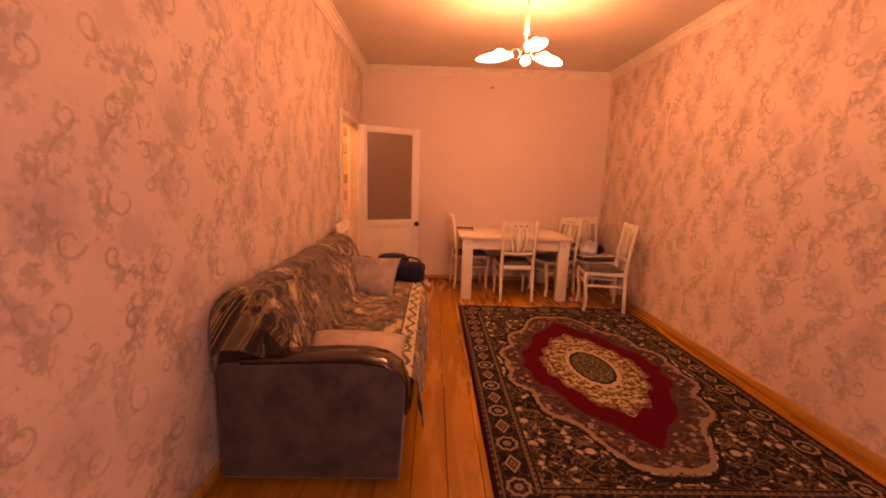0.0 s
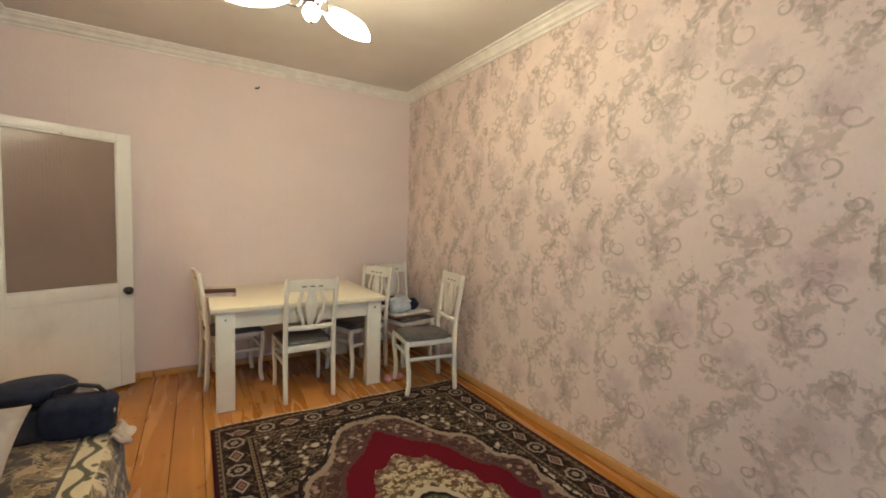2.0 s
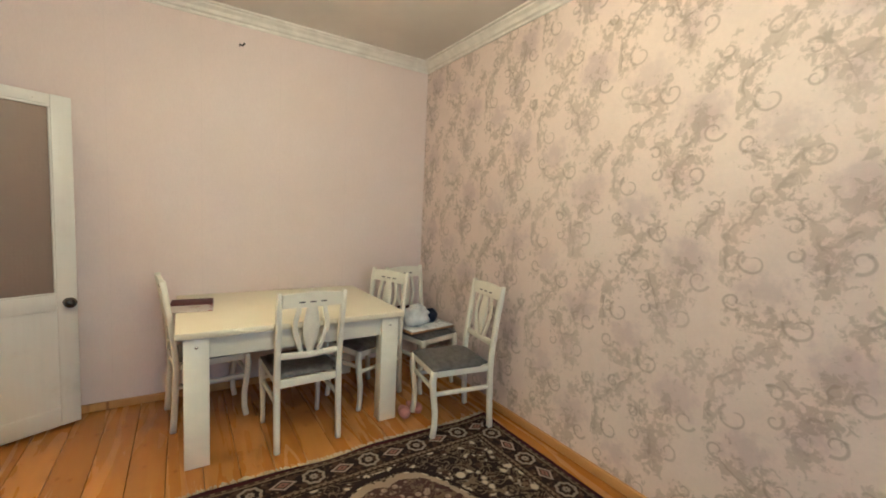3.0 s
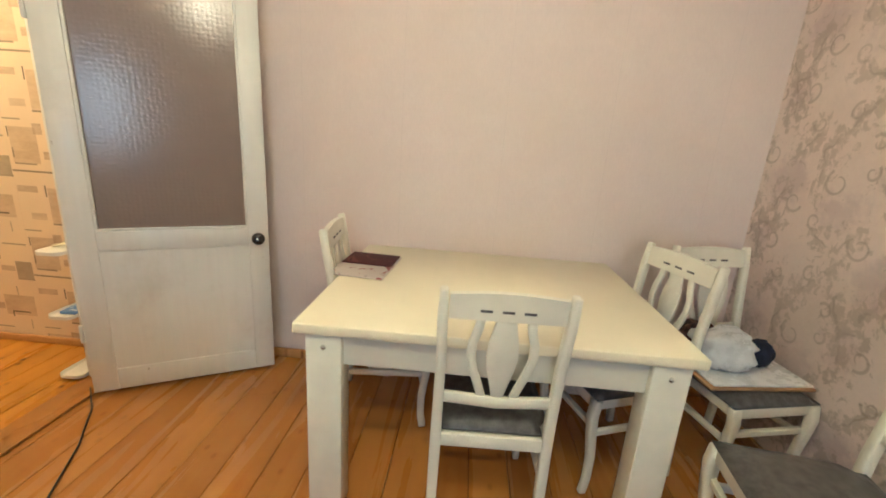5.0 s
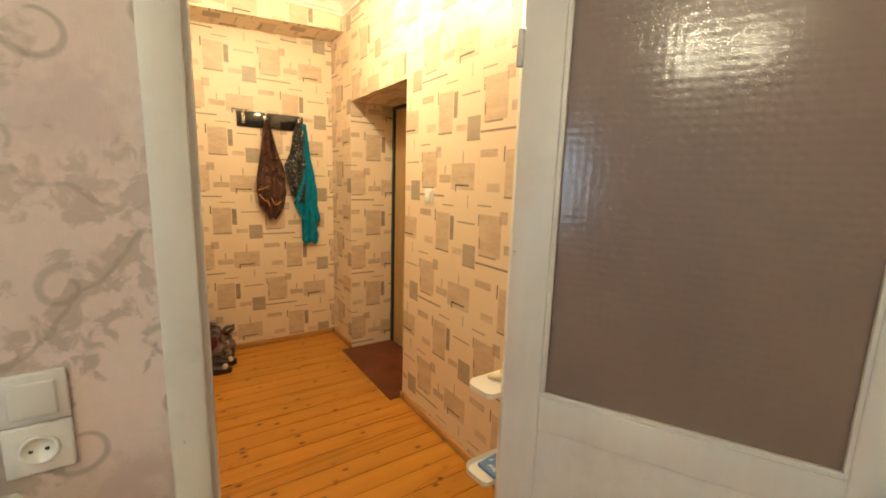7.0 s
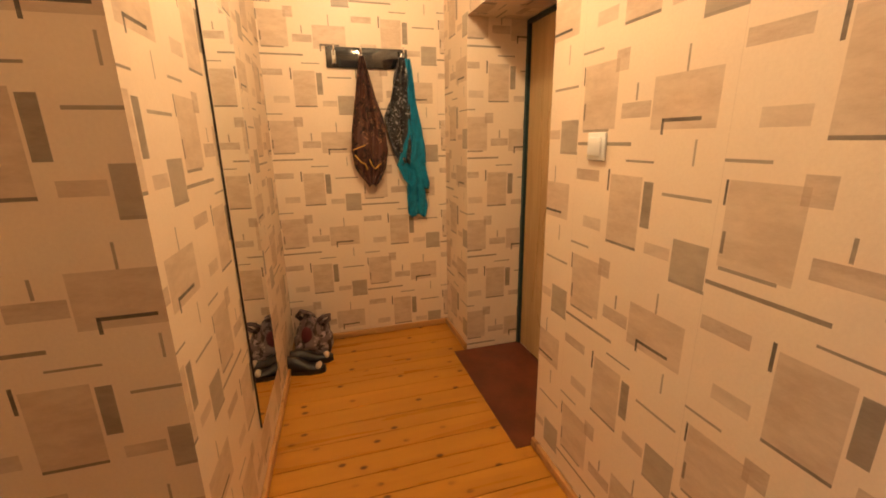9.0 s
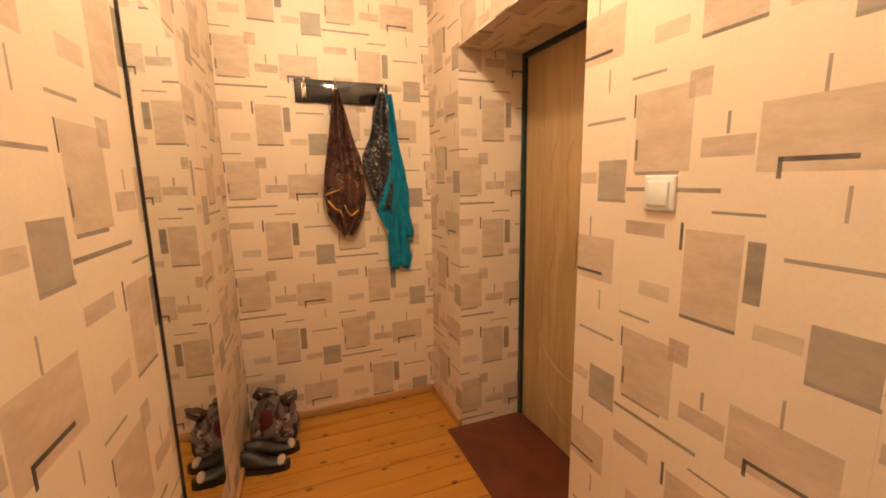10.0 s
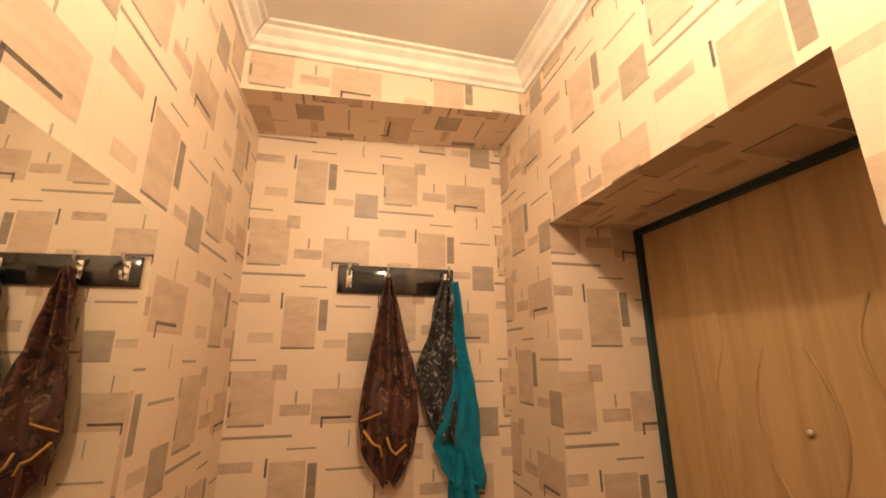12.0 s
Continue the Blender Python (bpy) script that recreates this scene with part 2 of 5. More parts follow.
def make_wood(name, pale, deep, knot, grain_axis, rough, strip=0.0):
    """Varnished boards: long grain, knots, a tone of its own for each board."""
    m, b = begin(name)
    x, y, z = place_xyz()
    r = object_random()
    s = {"x": vec(x * 1.2 + r * 9.0, y * 22.0, z * 22.0 + r * 40.0), "y": vec(x * 8.0 + r * 5.0, y * 0.7 + r * 9.0, r * 40.0), "z": vec(x * 22.0, y * 22.0, z * 1.3 + r * 9.0)}[grain_axis]
    grain = noise_of(s, 1.0, 4.0, 0.5, 1.2)
    big = noise_of(vec(x * 2.0, y * 0.9, r * 30.0), 1.6, 2.0)
    c = mix(soft(grain, 0.18, 0.82), deep, pale)
    c = mix(soft(big, 0.35, 0.8) * 0.5, c, tuple(v * 0.72 for v in pale))
    c = mix(r * 0.45, c, tuple(v * 0.66 for v in pale))
    if strip:
        plank = fn("FRACT", sine(floor_of(y / 0.42 + r * 7.0) * 12.9 + r * 50.0) * 437.5)
        c = mix(plank * strip, c, tuple(v * 0.5 for v in deep))
    k = knots(x * 3.6 + r * 20.0, y * 2.3, 2.2)
    c = mix(soft(k, 0.24, 0.10) * 0.25, c, deep)
    c = mix(soft(k, 0.115, 0.04) * (0.3 if strip else 0.85) * soft(noise_of(vec(x, y, r * 9.0), 5.0, 1.0), 0.40, 0.6), c, knot)
    finish(b, Base_Color=c, Roughness=soft(grain, 0.2, 0.8) * 0.14 + rough, Specular_IOR_Level=0.32, Normal=bump(grain, 0.16, 0.002))
    return m


def make_rug():
    m, b = begin("rug_pile")
    x, y, z = place_xyz()
    X, Y = x - 1.40, y - 3.085
    p = vec(x, y, 0.0)
    ax, ay = abs(X), abs(Y)
    q = vec(ax, ay, 0.0)
    ang = fn("ARCTAN2", ay, ax)
    dx, dy = 0.935 - ax, 1.475 - ay
    edge = fn("MINIMUM", dx, dy)
    side = dx < dy
    t = side * Y + (1.0 - side) * X
    cream, tan, brown, black = (0.50, 0.41, 0.29), (0.19, 0.135, 0.085), (0.060, 0.034, 0.024), (0.016, 0.011, 0.012)
    red, mauve, olive = (0.120, 0.003, 0.014), (0.090, 0.042, 0.038), (0.055, 0.055, 0.030)
    fl = noise_of(q, 12.0, 3.0, 0.6, 1.4)
    petal = soft(abs(fl - 0.5), 0.045, 0.02)
    fine = cells(q, 17.0)
    # field with scrolling flowers
    c = mix(soft(fine, 0.5, 0.3) * 0.7, black, brown)
    c = mix(petal * 0.8, c, tan)
    c = mix(soft(noise_of(q, 8.0, 3.0, 0.6, 0.5), 0.48, 0.53) * soft(fine, 0.52, 0.34), c, cream)
    power = lambda v, n: fn("POWER", v, n)
    scallop = sine(ang * 12.0 + 0.6) * 0.07 + (fl - 0.5) * 0.10
    L = power(ax / 0.68, 1.5) + power(ay / 1.17, 1.5) + scallop
    zone = mix(soft(fine, 0.36, 0.24), (0.060, 0.030, 0.028), (0.33, 0.235, 0.175))
    zone = mix(petal * 0.6, zone, tan)
    c = mix(L < 1.0, c, zone)
    c = mix(near(L, 0.97, 0.034), c, (0.31, 0.235, 0.165))
    c = mix(near(L, 1.05, 0.025), c, black)
    R = power(ax / 0.54, 1.25) + power(ay / 0.97, 1.25) + sine(ang * 10.0) * 0.05 + (fl - 0.5) * 0.14
    c = mix(near(R, 1.03, 0.035), c, mauve)
    c = mix(R < 1.0, c, mix(noise_of(p, 80.0) * 0.6, red, (0.09, 0.004, 0.012)))
    E1 = power(ax / 0.385, 1.35) + power(ay / 0.68, 1.35) + sine(ang * 14.0) * 0.06 + (fl - 0.5) * 0.22
    med = mix(fn("MAXIMUM", soft(fine, 0.46, 0.30), soft(noise_of(q, 26.0, 2.0), 0.47, 0.56)), (0.13, 0.075, 0.040), (0.53, 0.43, 0.26))
    med = mix(petal * 0.6, med, olive)
    c = mix(E1 < 1.0, c, med)
    c = mix(near(E1, 0.93, 0.06) * 0.6, c, mauve)
    E2 = root((ax / 0.15) * (ax / 0.15) + (ay / 0.26) * (ay / 0.26)) + sine(ang * 20.0) * 0.02
    c = mix(near(E2, 1.08, 0.12), c, cream)
    c = mix(E2 < 1.0, c, olive)
    c = mix(near(E2, 0.97, 0.05), c, black)
    c = mix((E2 < 0.88) * soft(noise_of(q, 40.0, 2.0), 0.50, 0.58) * 0.8, c, (0.26, 0.21, 0.12))
    c = mix((E2 < 0.5) * soft(fine, 0.38, 0.26), c, (0.24, 0.07, 0.05))
    # borders
    c = mix(edge < 0.232, c, tan)
    c = mix(near(edge, 0.224, 0.006), c, black)
    c = mix(near(fract(t / 0.035), 0.5, 0.22) * near(edge, 0.211, 0.006), c, brown)
    c = mix(edge < 0.198, c, mix(soft(noise_of(p, 24.0, 2.0), 0.47, 0.6), black, brown))
    tt = (fract(t / 0.31 + 0.5) - 0.5) * 0.31
    band = edge - 0.122
    rr = root(tt * tt + band * band)
    ring = soft(sine(rr * 165.0 - 0.6 + sine(fn("ARCTAN2", band, tt) * 8.0) * 0.6), 0.0, 0.5)
    c = mix((rr < 0.070) * ring * 0.9, c, (0.33, 0.265, 0.195))
    t2 = (fract(t / 0.31) - 0.5) * 0.31
    small = abs(t2) * 0.62 + abs(band)
    c = mix(near(small, 0.036, 0.007), c, (0.34, 0.25, 0.19))
    c = mix(near(small, 0.013, 0.008), c, (0.24, 0.12, 0.09))
    leafy = soft(cells(vec(t, band, 0.0), 34.0), 0.30, 0.20) * near(abs(band), 0.055, 0.02)
    c = mix(leafy * 0.7, c, tan)
    c = mix(near(edge, 0.046, 0.005), c, tan)
    c = mix(edge < 0.040, c, brown)
    c = mix(near(fract(t / 0.05), 0.5, 0.2) * near(edge, 0.031, 0.006), c, tan)
    c = mix(edge < 0.022, c, (0.045, 0.008, 0.014))
    tuft = noise_of(p, 230.0, 2.0)
    c = mix(tuft * 0.35, c, (0.02, 0.015, 0.012))
    finish(b, Base_Color=c, Roughness=1.0, Specular_IOR_Level=0.08, Normal=bump(tuft + noise_of(p, 30.0), 0.5, 0.005))
    return m


def make_tapestry():
    m, b = begin("tapestry_throw")
    x, y, z = place_xyz()
    along = x - z * 0.6
    p = vec(along, y, 0.0)
    fl = noise_of(p, 12.0, 4.0, 0.65, 1.0)
    leaf = cells(vec(along, y * 1.2, 0.0), 17.0)
    blot = noise_of(p, 3.6, 4.0, 0.6, 1.6)
    c = mix(soft(fl, 0.42, 0.58), (0.020, 0.011, 0.006), (0.145, 0.090, 0.036))
    c = mix(soft(leaf, 0.30, 0.16) * 0.8, c, (0.055, 0.022, 0.014))
    c = mix(near(fl, 0.535, 0.018) * 0.7, c, (0.30, 0.22, 0.11))
    c = mix(soft(blot, 0.565, 0.60) * soft(fl, 0.38, 0.48), c, (0.56, 0.44, 0.27))
    c = mix(near(blot, 0.55, 0.012), c, (0.34, 0.25, 0.13))
    c = mix(soft(noise_of(p, 2.3, 2.0), 0.5, 0.6) * 0.5, c, (0.060, 0.026, 0.014))
    band = near(x, 0.035, 0.043) * (z > 0.40)
    vine = soft(abs(sine(y * 34.0) * 0.020 + (x - 0.035)), 0.014, 0.008)
    stripe = mix(fn("MAXIMUM", vine, soft(cells(vec(x, y, 0.0), 22.0), 0.36, 0.26)), (0.56, 0.46, 0.28), (0.075, 0.062, 0.022))
    c = mix(band, c, stripe)
    c = mix(near(x, -0.015, 0.006) * (z > 0.40), c, (0.05, 0.04, 0.02))
    weave = noise_of(vec(x * 400.0, y * 400.0, z * 400.0), 1.0)
    finish(b, Base_Color=c, Roughness=0.9, Sheen_Weight=0.2, Normal=bump(weave + fl * 2.0, 0.4, 0.004))
    return m


def make_door_glass():
    m, b = begin("patterned_glass")
    x, y, z = place_xyz("object")
    h = cells(vec(x, y, z), 52.0, "SMOOTH_F1", 0.35)
    finish(b, Base_Color=(0.33, 0.25, 0.20), Roughness=0.45, Specular_IOR_Level=0.15, Transmission_Weight=0.35, IOR=1.5, Coat_Weight=0.8, Coat_Roughness=0.17,
           Normal=bump(h, 0.25, 0.006))
    put(b.inputs["Coat Normal"], bump(h, 0.13, 0.006))
    return m


def make_worn_paint():
    m, b = begin("white_gloss_paint")
    x, y, z = place_xyz()
    p = vec(x, y, z)
    brush = noise_of(vec(x * 40.0, y * 40.0, z * 3.0), 1.0, 3.0)
    dirt = soft(noise_of(p, 3.0, 5.0, 0.65), 0.52, 0.8)
    c = mix(brush, (0.74, 0.73, 0.68), (0.81, 0.80, 0.75))
    c = mix(dirt * 0.5, c, (0.58, 0.54, 0.46))
    c = mix(soft(noise_of(p, 26.0, 3.0), 0.73, 0.78) * 0.6, c, (0.33, 0.27, 0.20))
    finish(b, Base_Color=c, Roughness=0.30 + dirt * 0.2, Normal=bump(brush + noise_of(p, 12.0), 0.22, 0.003))
    return m


def make_ceiling():
    m, b = begin("ceiling_paint")
    x, y, z = place_xyz()
    p = vec(x, y, z)
    c = mix(soft(noise_of(p, 1.3, 4.0), 0.3, 0.75), (0.66, 0.62, 0.56), (0.74, 0.71, 0.65))
    finish(b, Base_Color=c, Roughness=0.6, Normal=bump(noise_of(p, 5.0, 4.0), 0.2, 0.006))
    return m


def make_embossed_door():
    m, b = begin("embossed_door_panel")
    x, y, z = place_xyz()
    p = vec(x * 16.0, y * 16.0, z * 1.1)
    g = noise_of(p, 1.0, 5.0, 0.6, 1.2)
    c = mix(soft(g, 0.3, 0.7), (0.36, 0.235, 0.095), (0.47, 0.320, 0.145))
    finish(b, Base_Color=c, Roughness=0.34, Normal=bump(g, 0.12, 0.003))
    return m


def make_shade_glass():
    m, b = begin("lit_opal_glass")
    # emission stands in for bulb light coming through the glass, and fills the room
    finish(b, Base_Color=(0.90, 0.88, 0.82), Roughness=0.25, Transmission_Weight=0.30, Subsurface_Weight=0.0, Emission_Color=(1.0, 0.80, 0.52), Emission_Strength=23.0)
    return m


def make_glow(name, colour, strength):
    m, b = begin(name)
    finish(b, Base_Color=colour, Emission_Color=colour, Emission_Strength=strength)
    return m


def make_print(name, base, tones, scale, rough=0.7, kind="object"):
    """Printed cloth or paper: blots of several tones over a base."""
    m, b = begin(name)
    x, y, z = place_xyz(kind)
    p = vec(x, y, z)
    c = base
    for i, (tone, lo) in enumerate(tones):
        n = noise_of(p, scale * (1 + 0.4 * i), 3.0, 0.6, 1.0 + i)
        c = mix(soft(n, lo, lo + 0.05), c, tone)
    finish(b, Base_Color=c, Roughness=rough, Normal=bump(noise_of(p, 150.0), 0.3, 0.002))
    return m


FLORAL, PLAIN, HALLPAPER, CEIL = make_floral(), make_plain_paper(), make_hall_paper(), make_ceiling()
PAINT, RUG, TAPESTRY, DOORGLASS = make_worn_paint(), make_rug(), make_tapestry(), make_door_glass()
FLOORWOOD = make_wood("varnished_floor_board", (0.50, 0.225, 0.045), (0.36, 0.142, 0.026), (0.09, 0.030, 0.008), "y", 0.20, 0.12)
HALLWOOD = make_wood("varnished_pine_board", (0.60, 0.275, 0.022), (0.43, 0.175, 0.012), (0.07, 0.022, 0.006), "y", 0.24)
TRIMWOOD = make_wood("varnished_trim", (0.60, 0.34, 0.12), (0.48, 0.24, 0.075), (0.2, 0.08, 0.03), "y", 0.3)
PLASTER = plain("plaster_moulding", (0.80, 0.77, 0.70), 0.55, vary=0.05)
CREAM = plain("cream_lacquer", (0.82, 0.79, 0.67), 0.30, vary=0.02, relief=0.06)
TABLEWHITE = plain("cream_laminate", (0.82, 0.755, 0.575), 0.34, vary=0.012, scale=4.0, relief=0.05)
GREYPAD = plain("grey_upholstery", (0.105, 0.098, 0.092), 0.36, vary=0.18, scale=30.0, relief=0.3)
# dark backrest cloth; the shadow at its near end is put into the colour
SHADED_BACK = plain("shaded_brown_cloth", (0.026, 0.018, 0.014), 0.95, vary=0.25, scale=8.0, relief=0.4)
SUEDE = plain("grey_suede", (0.060, 0.052, 0.050), 0.95, vary=0.3, scale=6.0, relief=0.4, Sheen_Weight=0.3)
DARKWOOD = plain("dark_lacquered_wood", (0.035, 0.017, 0.012), 0.16, vary=0.2, relief=0.03, Coat_Weight=0.6)
BLACKLEATHER = plain("black_leatherette", (0.022, 0.019, 0.020), 0.42, vary=0.2, scale=20.0, relief=0.3)
NAVY = plain("navy_wool", (0.012, 0.016, 0.035), 0.9, vary=0.2, scale=25.0, relief=0.5)
CUSHION = plain("beige_cushion_cloth", (0.36, 0.30, 0.26), 0.88, vary=0.16, scale=7.0, relief=0.5)
PALECLOTH = plain("pale_beige_cloth", (0.50, 0.40, 0.31), 0.9, vary=0.1, relief=0.5)
CHROME = plain("chrome", (0.75, 0.74, 0.72), 0.12, 1.0, vary=0.03, relief=0)
BLACKKNOB = plain("black_bakelite", (0.018, 0.013, 0.012), 0.16, vary=0.1, relief=0, Coat_Weight=0.5)
PLASTIC = plain("white_plastic", (0.78, 0.77, 0.73), 0.32, vary=0.03, relief=0)
CREAMPLASTIC = plain("cream_plastic", (0.70, 0.62, 0.42), 0.38, vary=0.06, relief=0)
GREENFRAME = plain("dark_green_paint", (0.008, 0.035, 0.040), 0.35, vary=0.15)
REDFLOOR = plain("red_brown_floor_paint", (0.140, 0.036, 0.014), 0.34, vary=0.16, scale=5.0, relief=0.3)
RACKBLACK = plain("black_gloss_board", (0.010, 0.010, 0.011), 0.10, vary=0.2, relief=0.02, Coat_Weight=0.7)
TEAL = plain("teal_towel", (0.004, 0.185, 0.31), 0.92, vary=0.14, scale=18.0, relief=0.7)
BROWNBAG = make_print("brown_print_cloth", (0.085, 0.032, 0.022), (((0.022, 0.010, 0.008), 0.5), ((0.22, 0.11, 0.055), 0.58)), 15.0)
GREYSCARF = make_print("grey_print_cloth", (0.032, 0.030, 0.033), (((0.012, 0.011, 0.013), 0.48), ((0.30, 0.28, 0.27), 0.56)), 17.0)
YELLOW = plain("yellow_drawstring", (0.55, 0.30, 0.04), 0.7, relief=0.2)
NAPKIN = make_print("printed_folded_cloth", (0.56, 0.50, 0.46), (((0.30, 0.10, 0.10), 0.58), ((0.09, 0.08, 0.08), 0.66)), 14.0)
MAROON = make_print("maroon_print", (0.075, 0.014, 0.016), (((0.14, 0.04, 0.035), 0.55),), 12.0)
PINK = plain("pink_slipper_cloth", (0.48, 0.22, 0.19), 0.85, vary=0.15)
CARTON = plain("brown_cardboard", (0.38, 0.22, 0.10), 0.8)
BLUEPRINT = make_print("blue_label_print", (0.10, 0.20, 0.45), (((0.62, 0.66, 0.72), 0.55), ((0.05, 0.08, 0.25), 0.64)), 16.0, 0.4)
BAGPLASTIC = plain("thin_white_plastic", (0.72, 0.73, 0.74), 0.28, vary=0.08, relief=0.2)
SHOEBAG = make_print("mauve_bag_cloth", (0.14, 0.100, 0.100), (((0.34, 0.27, 0.26), 0.54), ((0.030, 0.016, 0.016), 0.52)), 8.0)
DARKRED = plain("dark_red_print", (0.085, 0.008, 0.012), 0.7, relief=0.3)
LIT_OPAL = make_shade_glass()
BULB = make_glow("bulb_glow", (1.0, 0.86, 0.62), 14.0)
CRYSTAL = make_glow("crystal_lamp_glow", (1.0, 0.73, 0.40), 15.0)
DARKFLOOR = plain("floor_underlay", (0.13, 0.055, 0.018), 0.8)
EMBOSSED = make_embossed_door()
FRINGE = plain("cream_fringe", (0.50, 0.42, 0.30), 0.9)
m_mirror, b_mirror = begin("mirror_silver")
finish(b_mirror, Base_Color=(0.86, 0.88, 0.84), Metallic=1.0, Roughness=0.015)
m_pane, b_pane = begin("window_glass")
finish(b_pane, Base_Color=(1, 1, 1), Roughness=0.02, Transmission_Weight=1.0, IOR=1.45)


# ---- mesh tools ----
def box(bm, x0, x1, y0, y1, z0, z1, m=None):
    made = bmesh.ops.create_cube(bm, size=1, matrix=Matrix.Translation(((x0 + x1) / 2, (y0 + y1) / 2, (z0 + z1) / 2)) @ Matrix.Diagonal((x1 - x0, y1 - y0, z1 - z0, 1)))
    if m is not None:
        bmesh.ops.transform(bm, matrix=m, verts=made["verts"])
    return made["verts"]


def rounded(bm, amount, segments=2, smooth=True):
    bmesh.ops.bevel(bm, geom=bm.edges[:] , offset=amount, segments=segments, affect="EDGES", profile=0.5, clamp_overlap=True)
    if smooth:
        for f in bm.faces:
            f.smooth = True
    return bm


def boxes(*dims, bevel=0.0, segments=2):
    bm = bmesh.new()
    for d in dims:
        box(bm, *d)
    if bevel:
        rounded(bm, bevel, segments)
    return bm


def ball(x, y, z, rx, ry, rz, seg=20, rings=12):
    bm = bmesh.new()
    bmesh.ops.create_uvsphere(bm, u_segments=seg, v_segments=rings, radius=1, matrix=Matrix.Translation((x, y, z)) @ Matrix.Diagonal((rx, ry, rz, 1)))
    for f in bm.faces:
        f.smooth = True
    return bm


def lathe(profile, seg=24, at=(0, 0, 0), m=None):
    """A turned shape from (radius, height) pairs."""
    bm = bmesh.new()
    rows = []
    for r, h in profile:
        rows.append([bm.verts.new((at[0] + r * math.cos(2 * math.pi * i / seg), at[1] + r * math.sin(2 * math.pi * i / seg), at[2] + h)) for i in range(seg)])
    for a, b in zip(rows, rows[1:]):
        for i in range(seg):
            bm.faces.new((a[i], a[(i + 1) % seg], b[(i + 1) % seg], b[i])).smooth = True
    bm.faces.new(rows[0][::-1]), bm.faces.new(rows[-1])
    if m is not None:
        bmesh.ops.transform(bm, matrix=m, verts=bm.verts)
    return bm


def sweep(points, wide, deep, side, bevel=0.0):
    """A bar of rectangular section along points; side: the way in which it is wide. wide may be a list."""
    bm = bmesh.new()
    pts = [Vector(p) for p in points]
    wides = wide if isinstance(wide, (list, tuple)) else [wide] * len(pts)
    side = Vector(side).normalized()
    rows = []
    for i, p in enumerate(pts):
        d = (pts[min(i + 1, len(pts) - 1)] - pts[max(i - 1, 0)]).normalized()
        s = (side - d * side.dot(d)).normalized()
        n = d.cross(s)
        rows.append([bm.verts.new(p + s * a * wides[i] / 2 + n * c * deep / 2) for a, c in ((-1, -1), (1, -1), (1, 1), (-1, 1))])
    for a, b in zip(rows, rows[1:]):
        for i in range(4):
            bm.faces.new((a[i], a[(i + 1) % 4], b[(i + 1) % 4], b[i]))
    bm.faces.new(rows[0][::-1]), bm.faces.new(rows[-1])
    bmesh.ops.recalc_face_normals(bm, faces=bm.faces[:])
    if bevel:
        rounded(bm, bevel, 1)
    return bm


def tube(points, radius, seg=8):
    bm = bmesh.new()
    pts = [Vector(p) for p in points]
    rows = []
    for i, p in enumerate(pts):
        d = (pts[min(i + 1, len(pts) - 1)] - pts[max(i - 1, 0)]).normalized()
        a = d.orthogonal().normalized() if i == 0 else (a - d * a.dot(d)).normalized()
        c = d.cross(a)
        rows.append([bm.verts.new(p + (a * math.cos(2 * math.pi * k / seg) + c * math.sin(2 * math.pi * k / seg)) * radius) for k in range(seg)])
    for r, s in zip(rows, rows[1:]):
        for k in range(seg):
            bm.faces.new((r[k], r[(k + 1) % seg], s[(k + 1) % seg], s[k])).smooth = True
    bm.faces.new(rows[0][::-1]), bm.faces.new(rows[-1])
    return bm


def extrude_xz(outline, y0, y1, bevel=0.0, segments=2):
    """A solid with the given outline of (x, z), from y0 to y1."""
    bm = bmesh.new()
    face = bm.faces.new([bm.verts.new((x, y0, z)) for x, z in outline])
    top = bmesh.ops.extrude_face_region(bm, geom=[face])
    bmesh.ops.translate(bm, verts=[v for v in top["geom"] if isinstance(v, bmesh.types.BMVert)], vec=(0, y1 - y0, 0))
    bmesh.ops.recalc_face_normals(bm, faces=bm.faces[:])
    if bevel:
        rounded(bm, bevel, segments)
    return bm


def sheet(f, nu, nv, thick):
    """A cloth with thickness: f(u, v) gives its place, u and v from 0 to 1."""
    bm = bmesh.new()
    g = [[bm.verts.new(f(i / nu, j / nv)) for j in range(nv + 1)] for i in range(nu + 1)]
    for i in range(nu):
        for j in range(nv):
            bm.faces.new((g[i][j], g[i + 1][j], g[i + 1][j + 1], g[i][j + 1])).smooth = True
    bmesh.ops.recalc_face_normals(bm, faces=bm.faces[:])
    bm.normal_update()
    back = {v: bm.verts.new(v.co - v.normal * thick) for v in list(bm.verts)}
    rim = [e for e in bm.edges if e.is_boundary]
    for face in list(bm.faces):
        bm.faces.new([back[v] for v in reversed(face.verts)])
    for e in rim:
        a, b = e.verts
        bm.faces.new((a, b, back[b], back[a]))
    bmesh.ops.recalc_face_normals(bm, faces=bm.faces[:])
    for face in bm.faces:
        face.smooth = True
    return bm


def part(name, bm, material, parent=None, label=""):
    me = bpy.data.meshes.new(name)
    bm.to_mesh(me)
    bm.free()
    me.materials.append(material)
    ob = new(name, me)
    ob.parent = parent
    return tagged(ob, label)


def thing(name, label, category, m=None, group="", kind=""):
    ob = tagged(new(name), label, category, group, kind)
    ob.empty_display_size = 0.1
    if m is not None:
        ob.matrix_basis = m
    return ob


def setting(name, bm, material, label, category):
    return tagged(part(name, bm, material), label, category, kind="structure")


# ---- the structure ----
WEST, EAST, NORTH, SOUTH, TOP, HTOP = -0.815, 2.479, 5.828, -0.65, 2.815, 2.72
HW, HN, HE, HS = -3.535, 5.722, -0.915, 3.7
DOOR_Y0, DOOR_Y1, DOOR_TOP = 4.560, 5.445, 2.02
BX, BY0, BY1 = -1.755, 4.545, 4.612
